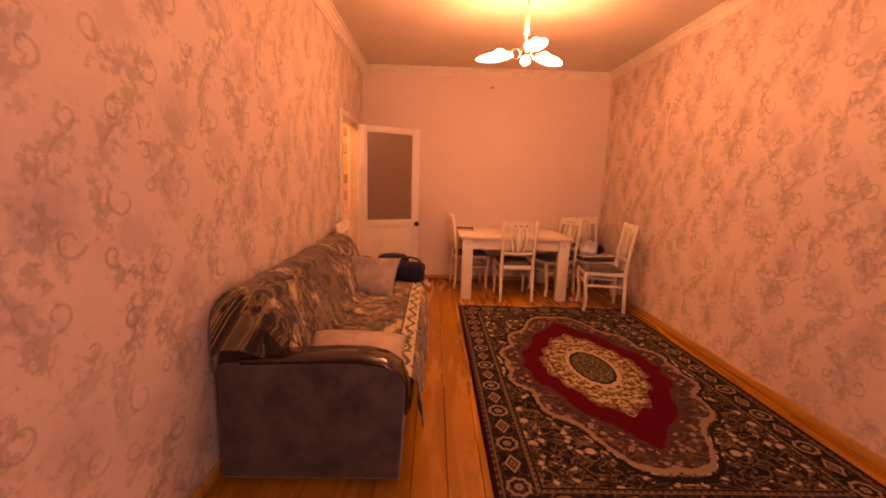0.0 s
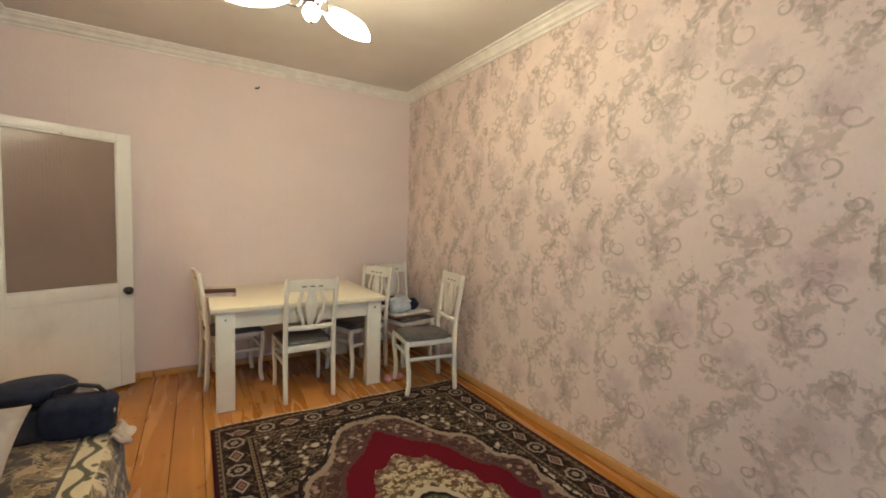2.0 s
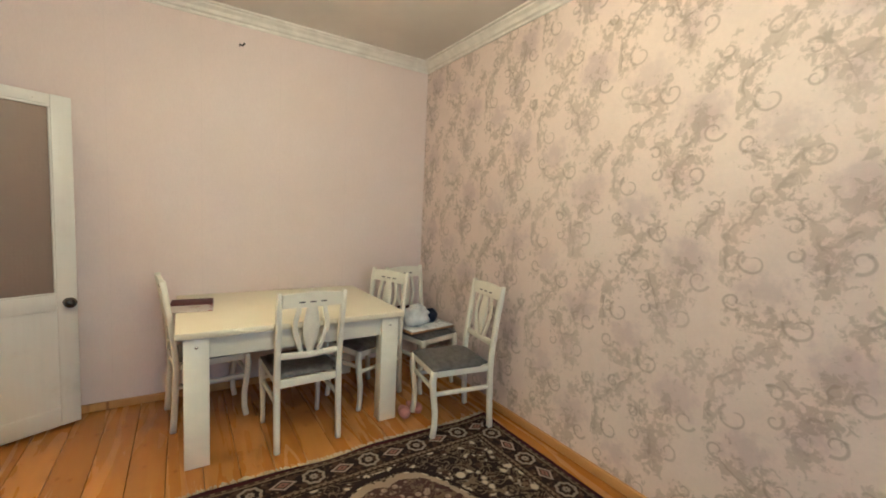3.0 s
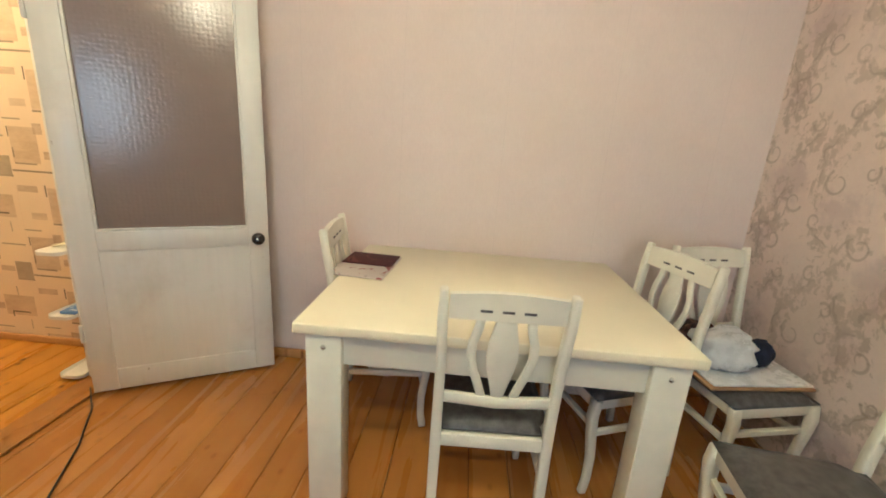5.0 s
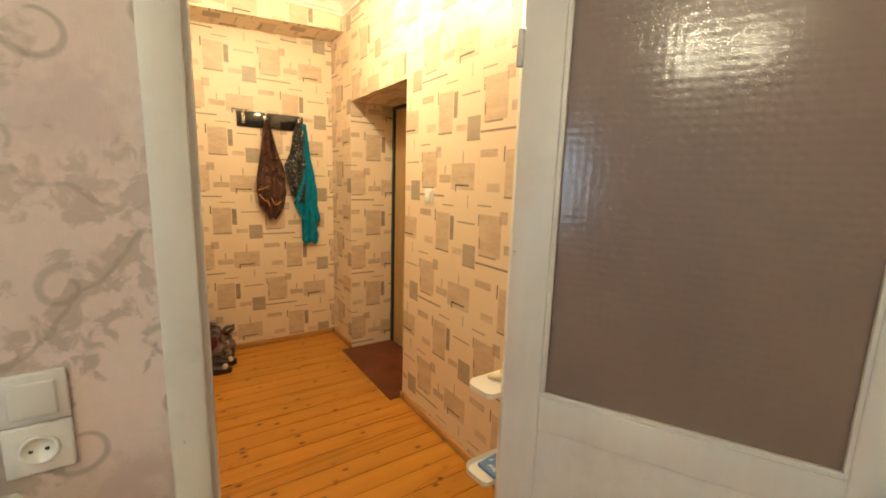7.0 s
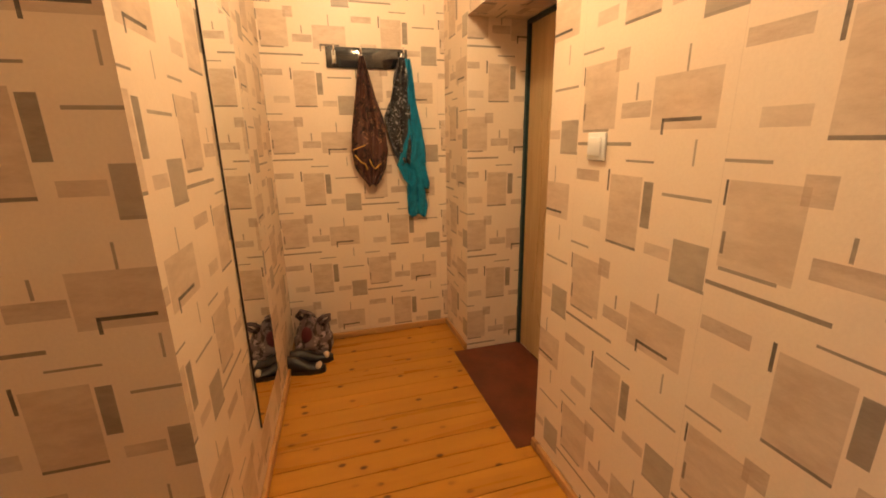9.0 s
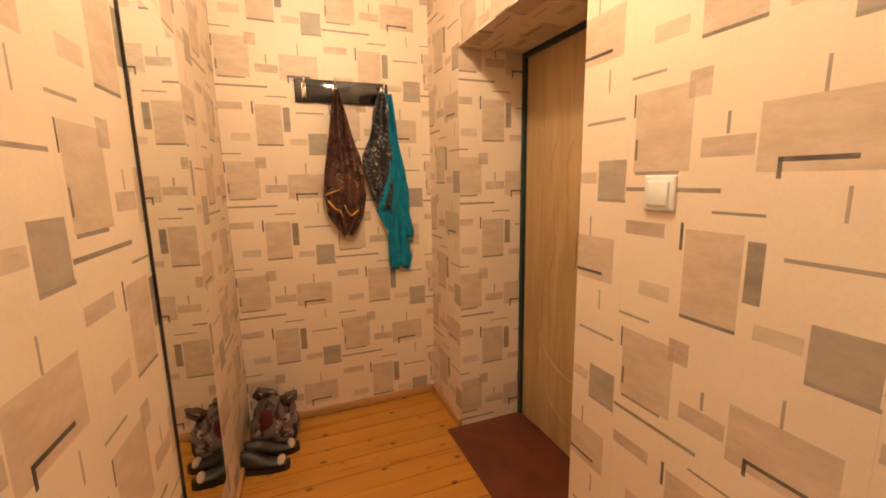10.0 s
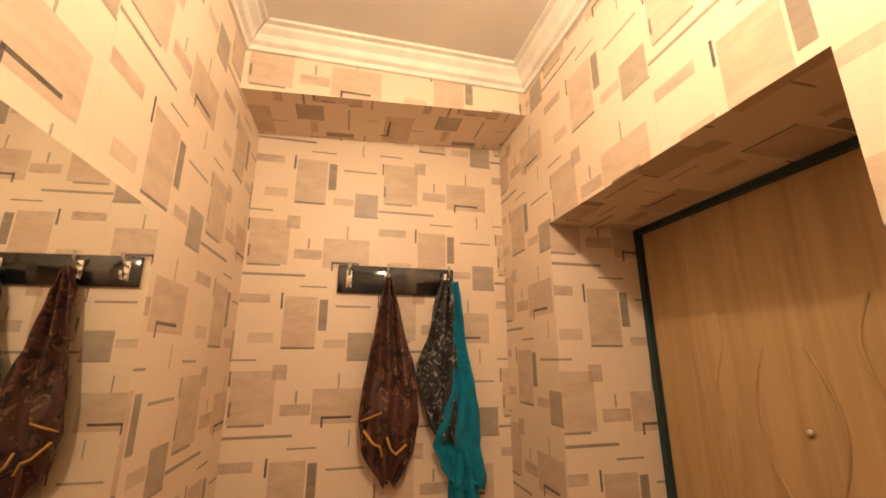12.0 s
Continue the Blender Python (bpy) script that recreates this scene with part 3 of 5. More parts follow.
WX0, WX1 = 0.50, 1.40

setting("wall_east", boxes((EAST, EAST + 0.2, SOUTH - 0.2, NORTH + 0.2, -0.1, TOP + 0.1)), FLORAL, "mauve floral scroll wallpaper on a long plain wall", "wall")
setting("wall_north", boxes((HE + 0.1, EAST, NORTH, NORTH + 0.2, -0.1, TOP + 0.1)), PLAIN, "plain pinkish fabric-textured wallpaper", "wall")
setting("wall_south", boxes((WEST - 0.1, WX0, SOUTH - 0.2, SOUTH, -0.1, TOP + 0.1), (WX1, EAST, SOUTH - 0.2, SOUTH, -0.1, TOP + 0.1),
                            (WX0, WX1, SOUTH - 0.2, SOUTH, -0.1, 0.9), (WX0, WX1, SOUTH - 0.2, SOUTH, 2.2, TOP + 0.1)), PLAIN, "plain pinkish wallpaper wall with a window opening", "wall")
setting("wall_west", boxes((WEST - 0.045, WEST, SOUTH, DOOR_Y0, -0.1, TOP + 0.1), (WEST - 0.045, WEST, DOOR_Y1, NORTH, -0.1, TOP + 0.1),
                           (WEST - 0.045, WEST, DOOR_Y0, DOOR_Y1, DOOR_TOP, TOP + 0.1)), FLORAL, "mauve floral scroll wallpaper wall with a doorway", "wall")
setting("wall_partition", boxes((HE, WEST - 0.045, HS, DOOR_Y0, -0.1, TOP + 0.1), (HE, WEST - 0.045, DOOR_Y1, HN, -0.1, TOP + 0.1),
                                (HE, WEST - 0.045, DOOR_Y0, DOOR_Y1, DOOR_TOP, TOP + 0.1)), HALLPAPER, "hall side of the partition in geometric wallpaper", "wall")
NX0, NX1, NTOP, NBACK = -3.096, -2.185, 2.0, 6.10
setting("wall_hall_north", boxes((HW, NX0, HN, NBACK + 0.12, -0.1, TOP + 0.1), (NX1, HE, HN, NBACK + 0.12, -0.1, TOP + 0.1),
                                 (NX0, NX1, HN, NBACK + 0.12, NTOP, TOP + 0.1)), HALLPAPER, "beige geometric wallpaper wall with a deep door recess", "wall")
setting("wall_hall_west", boxes((HW - 0.2, HW, BY1 - 0.1, NBACK + 0.12, -0.1, TOP + 0.1)), HALLPAPER, "beige geometric wallpaper wall behind the coat rack", "wall")


def hall_block():
    bm = bmesh.new()
    low = [bm.verts.new((x, y, -0.1)) for x, y in ((BX, HS), (BX, BY0), (HW, BY1), (HW, HS))]
    top = bmesh.ops.extrude_face_region(bm, geom=[bm.faces.new(low)])
    bmesh.ops.translate(bm, verts=[v for v in top["geom"] if isinstance(v, bmesh.types.BMVert)], vec=(0, 0, TOP + 0.2))
    bmesh.ops.recalc_face_normals(bm, faces=bm.faces[:])
    return bm


setting("wall_hall_south", hall_block(), HALLPAPER, "beige geometric wallpaper wall that carries the mirror", "wall")
setting("wall_hall_end", boxes((BX, HE, HS - 0.2, HS, -0.1, TOP + 0.1)), HALLPAPER, "end of the hall in geometric wallpaper", "wall")
setting("ceiling", boxes((WEST - 0.05, EAST, SOUTH, NORTH, TOP, TOP + 0.1)), CEIL, "off-white painted ceiling of the room", "ceiling")
setting("ceiling_hall", boxes((HW, HE, HS, HN, HTOP, TOP + 0.1)), CEIL, "off-white painted ceiling of the hall", "ceiling")


def sagging_beam():
    """The beam's underside drops a little towards the mirror wall."""
    bm = boxes((HW, -3.22, BY1 - 0.03, HN, 2.53, HTOP))
    for v in bm.verts:
        if v.co.z < 2.6 and v.co.y < 5:
            v.co.z = 2.468
    return bm


setting("beam_hall", sagging_beam(), HALLPAPER, "wallpapered beam across the end of the hall", "beam")
setting("floor_recess", boxes((NX0, NX1, HN - 0.09, NBACK, -0.06, 0.004)), REDFLOOR, "red-brown painted floor of the door recess", "floor")
setting("floor", boxes((WEST - 0.1, EAST, SOUTH, NORTH, -0.12, -0.022)), DARKFLOOR, "varnished orange-brown board floor of the room", "floor")
setting("floor_hall", boxes((HW, WEST - 0.1, HS, HN, -0.12, -0.022)), DARKFLOOR, "varnished knotty pine board floor of the hall", "floor")


def cornice(name, a, b, inward, label, top=TOP):
    """A stepped plaster moulding along the wall from a to b."""
    a, b, n = Vector((*a, 0)), Vector((*b, 0)), Vector((*inward, 0)).normalized()
    along = (b - a).normalized()
    prof = ((0, 0.088), (0.012, 0.088), (0.014, 0.070), (0.030, 0.062), (0.040, 0.040), (0.062, 0.024), (0.066, 0.014), (0.085, 0.012), (0.085, 0.0), (0, 0.0))
    bm = bmesh.new()
    ends = []
    for p, s in ((a, 1), (b, -1)):
        ends.append([bm.verts.new(p + n * d + along * d * s + Vector((0, 0, top - h))) for d, h in prof])
    k = len(prof)
    for i in range(k):
        bm.faces.new((ends[0][i], ends[0][(i + 1) % k], ends[1][(i + 1) % k], ends[1][i]))
    bm.faces.new(ends[0][::-1]), bm.faces.new(ends[1])
    bmesh.ops.recalc_face_normals(bm, faces=bm.faces[:])
    setting(name, bm, PLASTER, label, "cornice")


white_cornice = "white stepped plaster cornice under the ceiling"
cornice("cornice_north", (WEST, NORTH), (EAST, NORTH), (0, -1), white_cornice)
cornice("cornice_east", (EAST, NORTH), (EAST, SOUTH), (-1, 0), white_cornice)
cornice("cornice_west", (WEST, SOUTH), (WEST, NORTH), (1, 0), white_cornice)
cornice("cornice_south", (EAST, SOUTH), (WEST, SOUTH), (0, 1), white_cornice)
cornice("cornice_hall_west", (-3.22, BY1 - 0.01), (-3.22, HN), (1, 0), white_cornice, HTOP)
cornice("cornice_hall_north", (-3.22, HN), (HE, HN), (0, -1), white_cornice, HTOP)
cornice("cornice_hall_south", (BX, BY0), (-3.22, BY1 - 0.012), (0.036, 1), white_cornice, HTOP)
cornice("cornice_hall_east", (HE, HN), (HE, HS), (-1, 0), white_cornice, HTOP)


def baseboard(name, x0, x1, y0, y1, h):
    setting(name, boxes((x0, x1, y0, y1, 0.001, h), bevel=0.004), TRIMWOOD, "varnished light wooden baseboard", "baseboard")


baseboard("baseboard_east", EAST - 0.022, EAST, SOUTH, NORTH, 0.055)
baseboard("baseboard_north", WEST + 0.001, EAST - 0.024, NORTH - 0.02, NORTH, 0.055)
baseboard("baseboard_west", WEST, WEST + 0.02, SOUTH, DOOR_Y0 - 0.07, 0.055)
baseboard("baseboard_hall_west", HW, HW + 0.018, BY1 + 0.02, HN - 0.02, 0.045)
baseboard("baseboard_hall_north", NX1, HE, HN - 0.018, HN, 0.045)
baseboard("baseboard_hall_corner", HW, NX0, HN - 0.018, HN, 0.045)
skirt = setting("baseboard_hall_south", boxes((-1.775, 0.005, 0, 0.018, 0.001, 0.045), bevel=0.004), TRIMWOOD, "varnished light wooden baseboard", "baseboard")
skirt.matrix_basis = Matrix.Translation((BX, BY0, 0)) @ Matrix.Rotation(math.atan2(BY0 - BY1, BX - HW), 4, "Z")
baseboard("baseboard_hall_block", BX, BX + 0.018, HS, BY0, 0.045)

# window behind the start of the walk
window = thing("window_1", "white wooden window with daylight behind it", "window", kind="structure")
WXM = (WX0 + WX1) / 2
WY0, WY1 = SOUTH - 0.14, SOUTH - 0.08
part("window_frame", boxes((WX0, WX1, WY0, WY1, 0.9, 0.97), (WX0, WX1, WY0, WY1, 2.13, 2.2), (WX0, WX0 + 0.06, WY0, WY1, 0.97, 2.13), (WX1 - 0.06, WX1, WY0, WY1, 0.97, 2.13), (WXM - 0.03, WXM + 0.03, WY0, WY1, 0.97, 2.13)), PAINT, window)
for x0, x1 in ((WX0 + 0.06, WXM - 0.03), (WXM + 0.03, WX1 - 0.06)):
    pane = part("pane", boxes((x0, x1, SOUTH - 0.113, SOUTH - 0.107, 0.97, 2.13)), m_pane, window)
    pane.visible_shadow = False
part("window_sill", boxes((WX0 - 0.05, WX1 + 0.05, SOUTH - 0.08, SOUTH + 0.12, 0.86, 0.898), bevel=0.006), PAINT, window)

# doorway lining and architrave
casing = thing("door_frame", "white painted wooden door frame with worn edges", "door frame", kind="structure")
part("architrave", boxes((WEST, WEST + 0.022, DOOR_Y0 - 0.055, DOOR_Y0 + 0.006, 0.0, DOOR_TOP - 0.006), bevel=0.004), PAINT, casing)
part("architrave", boxes((WEST, WEST + 0.034, 5.335, DOOR_Y1 + 0.055, 0.0, DOOR_TOP - 0.006), bevel=0.004), PAINT, casing)
part("architrave", boxes((WEST, WEST + 0.022, DOOR_Y0 - 0.055, DOOR_Y1 + 0.055, DOOR_TOP - 0.006, DOOR_TOP + 0.05), bevel=0.004), PAINT, casing)
for y0, y1 in ((DOOR_Y0 - 0.002, DOOR_Y0 + 0.018), (DOOR_Y1 - 0.018, DOOR_Y1 + 0.002)):
    part("jamb", boxes((HE - 0.012, WEST + 0.003, y0, y1, 0, DOOR_TOP), bevel=0.003), PAINT, casing)
    part("door_stop", boxes((HE + 0.0, HE + 0.045, y0 - 0.004, y1 + 0.004, 0, DOOR_TOP - 0.03), bevel=0.003), PAINT, casing)
    part("hall_architrave", boxes((HE - 0.02, HE - 0.001, *((y0 - 0.045, y0 + 0.016) if y0 < 5 else (y1 + 0.001, y1 + 0.05)), 0, DOOR_TOP + 0.05), bevel=0.004), PAINT, casing)
part("head", boxes((HE - 0.012, WEST + 0.003, DOOR_Y0 + 0.018, DOOR_Y1 - 0.018, DOOR_TOP - 0.018, DOOR_TOP + 0.002), bevel=0.003), PAINT, casing)
part("threshold", boxes((HE - 0.02, WEST + 0.03, DOOR_Y0 + 0.018, DOOR_Y1 - 0.018, 0.0, 0.012), bevel=0.004), FLOORWOOD, casing)


# ---- the glazed door ----
def glazed_door():
    d = thing("door_1", "open white painted door with patterned glass", "door", pose(-0.768, 5.287, 0, 0, 0, 28.4), kind="structure")
    W, T, H = 0.832, 0.042, 2.012
    part("stile", boxes((0, 0.105, 0, T, 0.02, H), bevel=0.004), PAINT, d)
    part("stile", boxes((W - 0.097, W, 0, T, 0.02, H), bevel=0.004), PAINT, d)
    part("top_rail", boxes((0.105, W - 0.097, 0.001, T - 0.001, 1.95, H - 0.001), bevel=0.003), PAINT, d)
    part("lock_rail", boxes((0.105, W - 0.097, 0.001, T - 0.001, 0.745, 0.840), bevel=0.003), PAINT, d)
    part("bottom_rail", boxes((0.105, W - 0.097, 0.001, T - 0.001, 0.021, 0.135), bevel=0.003), PAINT, d)
    part("lower_panel", boxes((0.105, W - 0.097, 0.007, T - 0.007, 0.135, 0.745)), PAINT, d)
    g = part("glass_pane", boxes((0.105, W - 0.097, 0.018, 0.024, 0.840, 1.95)), DOORGLASS, d, "brownish pebble-patterned glass")
    g.visible_shadow = False
    for y0, y1 in ((0.004, 0.017), (0.025, 0.038)):
        part("glazing_bead", boxes((0.105, W - 0.097, y0, y1, 0.840, 0.853), (0.105, W - 0.097, y0, y1, 1.937, 1.95), (0.105, 0.117, y0, y1, 0.853, 1.937), (W - 0.106, W - 0.097, y0, y1, 0.853, 1.937), bevel=0.002), PAINT, d)
    knob = part("knob", lathe(((0.0, 0.0), (0.012, 0.0), (0.012, 0.022), (0.026, 0.028), (0.033, 0.040), (0.030, 0.054), (0.016, 0.062), (0.0, 0.063)), 20, m=Matrix.Translation((W - 0.05, 0, 0.79)) @ Matrix.Rotation(radians(90), 4, "X")), BLACKKNOB, d, "round black knob")
    part("rose", lathe(((0.0, 0.0), (0.024, 0.0), (0.024, 0.004), (0.0, 0.005)), 18, m=Matrix.Translation((W - 0.05, 0, 0.79)) @ Matrix.Rotation(radians(90), 4, "X")), BLACKKNOB, knob)
    for z in (0.30, 1.70):
        part("hinge", boxes((-0.012, 0.004, -0.012, 0.006, z, z + 0.09), bevel=0.004), PAINT, d)


glazed_door()


# ---- room lamp ----
def chandelier():
    c = thing("ceiling_lamp", "chrome three-armed ceiling lamp with lit leaf-shaped glass shades", "ceiling lamp", Matrix.Translation((LAMP.x, LAMP.y, 0)))
    part("ceiling_cup", lathe(((0.0, TOP - 0.001), (0.055, TOP - 0.001), (0.058, TOP - 0.02), (0.035, TOP - 0.06), (0.014, TOP - 0.075), (0.0, TOP - 0.075))), CHROME, c)
    part("stem", tube([(0, 0, TOP - 0.07), (0, 0, 2.36)], 0.008), CHROME, c)
    part("sleeve", lathe(((0.0, 2.47), (0.020, 2.47), (0.014, 2.62), (0.0, 2.62))), PLASTER, c, "white stem sleeve")
    part("hub", lathe(((0.0, 2.31), (0.030, 2.315), (0.044, 2.335), (0.044, 2.36), (0.022, 2.385), (0.0, 2.39))), CHROME, c)
    # the ball takes the shades' glow too, with no bulb inside it
    part("ball_finial", ball(0, 0, 2.288, 0.036, 0.036, 0.034), LIT_OPAL, c, "glowing white glass ball")
    part("finial_tip", lathe(((0.0, 2.243), (0.008, 2.246), (0.010, 2.256), (0.0, 2.258)), 12), CHROME, c)
    for turn in SHADE_TURNS:
        m = Matrix.Rotation(radians(turn), 4, "Z")

        def at(bm):
            bmesh.ops.transform(bm, matrix=m, verts=bm.verts)
            return bm
        loop = [(0.075 + 0.035 * math.cos(a), 0, 2.345 + 0.035 * math.sin(a)) for a in np.linspace(math.pi, -math.pi, 15)]
        part("arm", at(tube([(0.03, 0, 2.345)] + loop[:8] + [(0.125, 0, 2.352)], 0.006)), CHROME, c)
        part("ring", at(tube(loop, 0.005)), CHROME, c)
        part("lamp_socket", at(lathe(((0.0, 0.0), (0.018, 0.0), (0.020, 0.05), (0.0, 0.052)), 14, m=Matrix.Translation((0.11, 0, 2.35)) @ Matrix.Rotation(radians(90), 4, "Y"))), CHROME, c)
        bulb = part("bulb", at(ball(0.205, 0, 2.368, 0.042, 0.022, 0.022, 14, 8)), BULB, c, "glowing bulb")
        bulb.visible_shadow = False

        def leaf(u, v):
            s = u
            w = 0.074 * (math.sin(math.pi * min(1, s * 0.86 + 0.14)) ** 0.75) * (1.0 if s < 0.97 else 0.45)
            a = (v - 0.5) * math.pi * 0.92
            return (0.10 + 0.29 * s, w * math.sin(a), 2.352 - 0.052 * math.cos(a) * math.sin(math.pi * (0.12 + 0.84 * s)) ** 0.8 + 0.012 * s - 0.035 * s * s)
        part("glass_shade", at(sheet(leaf, 14, 12, 0.004)), LIT_OPAL, c, "frosted white leaf-shaped glass shade")


chandelier()
rosette = tagged(part("ceiling_rosette", lathe(((0.0, TOP - 0.014), (0.17, TOP - 0.014), (0.20, TOP - 0.010), (0.235, TOP - 0.012), (0.25, TOP - 0.001), (0.0, TOP - 0.001)), 40, at=(LAMP.x, LAMP.y, 0)), PLASTER), "white round plaster ceiling rosette", "rosette")
bmesh_hook = tube([(0.88, NORTH - 0.001, 2.587), (0.88, NORTH - 0.03, 2.587), (0.895, NORTH - 0.04, 2.58), (0.91, NORTH - 0.035, 2.60)], 0.007)
tagged(part("wall_hook", bmesh_hook, BLACKKNOB), "small dark hook high on the plain wall", "hook")


# ---- hall lamp ----
def hall_lamp():
    h = thing("hall_lamp", "glowing crystal ceiling lamp with hanging drops", "ceiling lamp", Matrix.Translation((HALL_LAMP.x, HALL_LAMP.y, 0)))
    part("ceiling_plate", lathe(((0.0, HTOP - 0.001), (0.06, HTOP - 0.001), (0.055, HTOP - 0.03), (0.0, HTOP - 0.035))), CHROME, h)
    part("rod", tube([(0, 0, HTOP - 0.03), (0, 0, 2.60)], 0.006), CHROME, h)
    part("crown", lathe(((0.0, 2.60), (0.075, 2.585), (0.085, 2.57), (0.0, 2.572)), 24), CHROME, h)
    for ring, n, zt, length in ((0.082, 12, 2.575, 0.15), (0.05, 8, 2.575, 0.20)):
        for i in range(n):
            a = 2 * math.pi * i / n
            x, y = ring * math.cos(a), ring * math.sin(a)
            drop = part("crystal_drop", lathe(((0.0, zt - length), (0.010, zt - length + 0.02), (0.006, zt - 0.02), (0.0, zt)), 6, at=(x, y, 0)), CRYSTAL, h)
            drop.visible_shadow = False


hall_lamp()


# ---- dining table ----
def dining_table():
    t = thing("dining_table", "cream rectangular dining table with thick square legs", "table", Matrix.Translation((0.475, 4.797, 0)))
    W, D = 1.31, 1.02
    part("tabletop", boxes((0, W, 0, D, 0.720, 0.757), bevel=0.005), TABLEWHITE, t)
    for x0 in (0.035, W - 0.155):
        for y0 in (0.02, D - 0.11):
            leg = part("leg", boxes((x0, x0 + 0.12, y0, y0 + 0.09, 0, 0.7195), bevel=0.003), CREAM, t)
            if y0 < 0.1:
                part("screw_cap", lathe(((0.0, 0.0), (0.009, 0.0), (0.007, 0.004), (0.0, 0.005)), 14, m=Matrix.Translation((x0 + 0.06, y0 - 0.0005, 0.668)) @ Matrix.Rotation(radians(90), 4, "X")), CHROME, leg, "small metal screw cap")
    part("apron", boxes((0.155, W - 0.155, 0.045, 0.065, 0.597, 0.7195), bevel=0.002), CREAM, t)
    part("apron", boxes((0.155, W - 0.155, D - 0.075, D - 0.055, 0.597, 0.7195), bevel=0.002), CREAM, t)
    for x0 in (0.075, W - 0.095):
        part("apron", boxes((x0, x0 + 0.02, 0.11, D - 0.11, 0.597, 0.7195), bevel=0.002), CREAM, t)


dining_table()


# ---- chairs ----
def chair(m, label):
    """Back at y = 0, seat towards +y."""
    c = thing("dining_chair", label, "chair", m, "white dining chairs")
    HWD, D = 0.182, 0.40
    back = lambda z: -0.065 * max(0.0, (z - 0.44) / 0.52) ** 1.25 + (0.0 if z > 0.44 else -0.02 * ((0.44 - z) / 0.44) ** 1.6)
    zs = [0.0, 0.12, 0.26, 0.40, 0.50, 0.62, 0.74, 0.86, 0.955]
    for s in (-1, 1):
        part("back_post", sweep([(s * (HWD + 0.004 * (z > 0.8)), back(z), z) for z in zs], [0.030, 0.031, 0.034, 0.036, 0.034, 0.032, 0.031, 0.031, 0.024], 0.034, (1, 0, 0), 0.005), CREAM, c)
        fx = s * (HWD - 0.002)
        part("front_leg", sweep([(fx, D, 0.0), (fx, D - 0.012, 0.07), (fx, D - 0.012, 0.17), (fx, D + 0.004, 0.29), (fx, D + 0.012, 0.37), (fx, D + 0.002, 0.435)], [0.026, 0.025, 0.028, 0.036, 0.042, 0.042], 0.034, (1, 0, 0), 0.005), CREAM, c)
        part("side_rail", boxes((s * (HWD - 0.004) - 0.011, s * (HWD - 0.004) + 0.011, 0.018, D - 0.018, 0.395, 0.437), bevel=0.003), CREAM, c)
        part("stretcher", sweep([(s * (HWD - 0.004), -0.008, 0.285), (s * (HWD - 0.004), D - 0.012, 0.285)], 0.020, 0.026, (1, 0, 0), 0.003), CREAM, c)
    part("front_rail", boxes((-HWD + 0.02, HWD - 0.02, D - 0.012, D + 0.010, 0.392, 0.437), bevel=0.003), CREAM, c)
    part("front_stretcher", boxes((-HWD + 0.012, HWD - 0.012, D - 0.015, D + 0.005, 0.30, 0.325), bevel=0.003), CREAM, c)
    part("back_rail", boxes((-HWD + 0.014, HWD - 0.014, -0.012, 0.012, 0.385, 0.432), bevel=0.003), CREAM, c)
    # top rail with a gentle arch; solid dark bars give the shade of three slots
    bm = bmesh.new()
    n = 14
    cols = []
    for i in range(n + 1):
        x = -HWD + 0.014 + (2 * HWD - 0.028) * i / n
        zt = 0.940 + 0.012 * math.cos(x / HWD * math.pi / 2)
        cols.append([bm.verts.new((x, back(z) + dy, z)) for z, dy in ((0.862, -0.011), (0.862, 0.011), (zt, 0.011), (zt, -0.011))])
    for a, b in zip(cols, cols[1:]):
        for k in range(4):
            bm.faces.new((a[k], a[(k + 1) % 4], b[(k + 1) % 4], b[k]))
    bm.faces.new(cols[0][::-1]), bm.faces.new(cols[-1])
    bmesh.ops.recalc_face_normals(bm, faces=bm.faces[:])
    rail = part("top_rail", bm, CREAM, c)
    for x in (-0.062, 0.0, 0.062):
        part("slot", boxes((x - 0.018, x + 0.018, back(0.893) - 0.0125, back(0.893) + 0.0125, 0.889, 0.898), bevel=0.002), GREYPAD, rail, "dark bar in place of a narrow shaded slot")
    part("lower_back_rail", sweep([(-HWD + 0.014, back(0.575), 0.575), (0, back(0.575) - 0.006, 0.568), (HWD - 0.014, back(0.575), 0.575)], 0.036, 0.020, (0, 0, 1), 0.003), CREAM, c)
    rise = [0.585, 0.63, 0.68, 0.73, 0.78, 0.83, 0.866]
    part("splat", sweep([(0, back(z), z) for z in rise], [0.036, 0.056, 0.080, 0.094, 0.090, 0.070, 0.058], 0.012, (1, 0, 0), 0.002), CREAM, c)
    for s in (-1, 1):
        xs = [0.050, 0.064, 0.082, 0.094, 0.092, 0.078, 0.074]
        part("curved_slat", sweep([(s * x, back(z), z) for x, z in zip(xs, rise)], 0.027, 0.012, (1, 0, 0), 0.002), CREAM, c)
    pad = bmesh.new()
    g = []
    for j in range(11):
        row = []
        for i in range(11):
            a, b = i / 5 - 1, j / 5 - 1
            w = 0.196 if b > -0.7 else 0.166
            dome = (1 - abs(a) ** 4) * (1 - abs(b) ** 4)
            row.append(pad.verts.new((a * w, 0.208 + b * 0.208, 0.445 + 0.032 * dome ** 0.5)))
        g.append(row)
    for j in range(10):
        for i in range(10):
            pad.faces.new((g[j][i], g[j][i + 1], g[j + 1][i + 1], g[j + 1][i])).smooth = True
    ring = [g[0][i] for i in range(11)] + [g[j][10] for j in range(1, 11)] + [g[10][i] for i in range(9, -1, -1)] + [g[j][0] for j in range(9, 0, -1)]
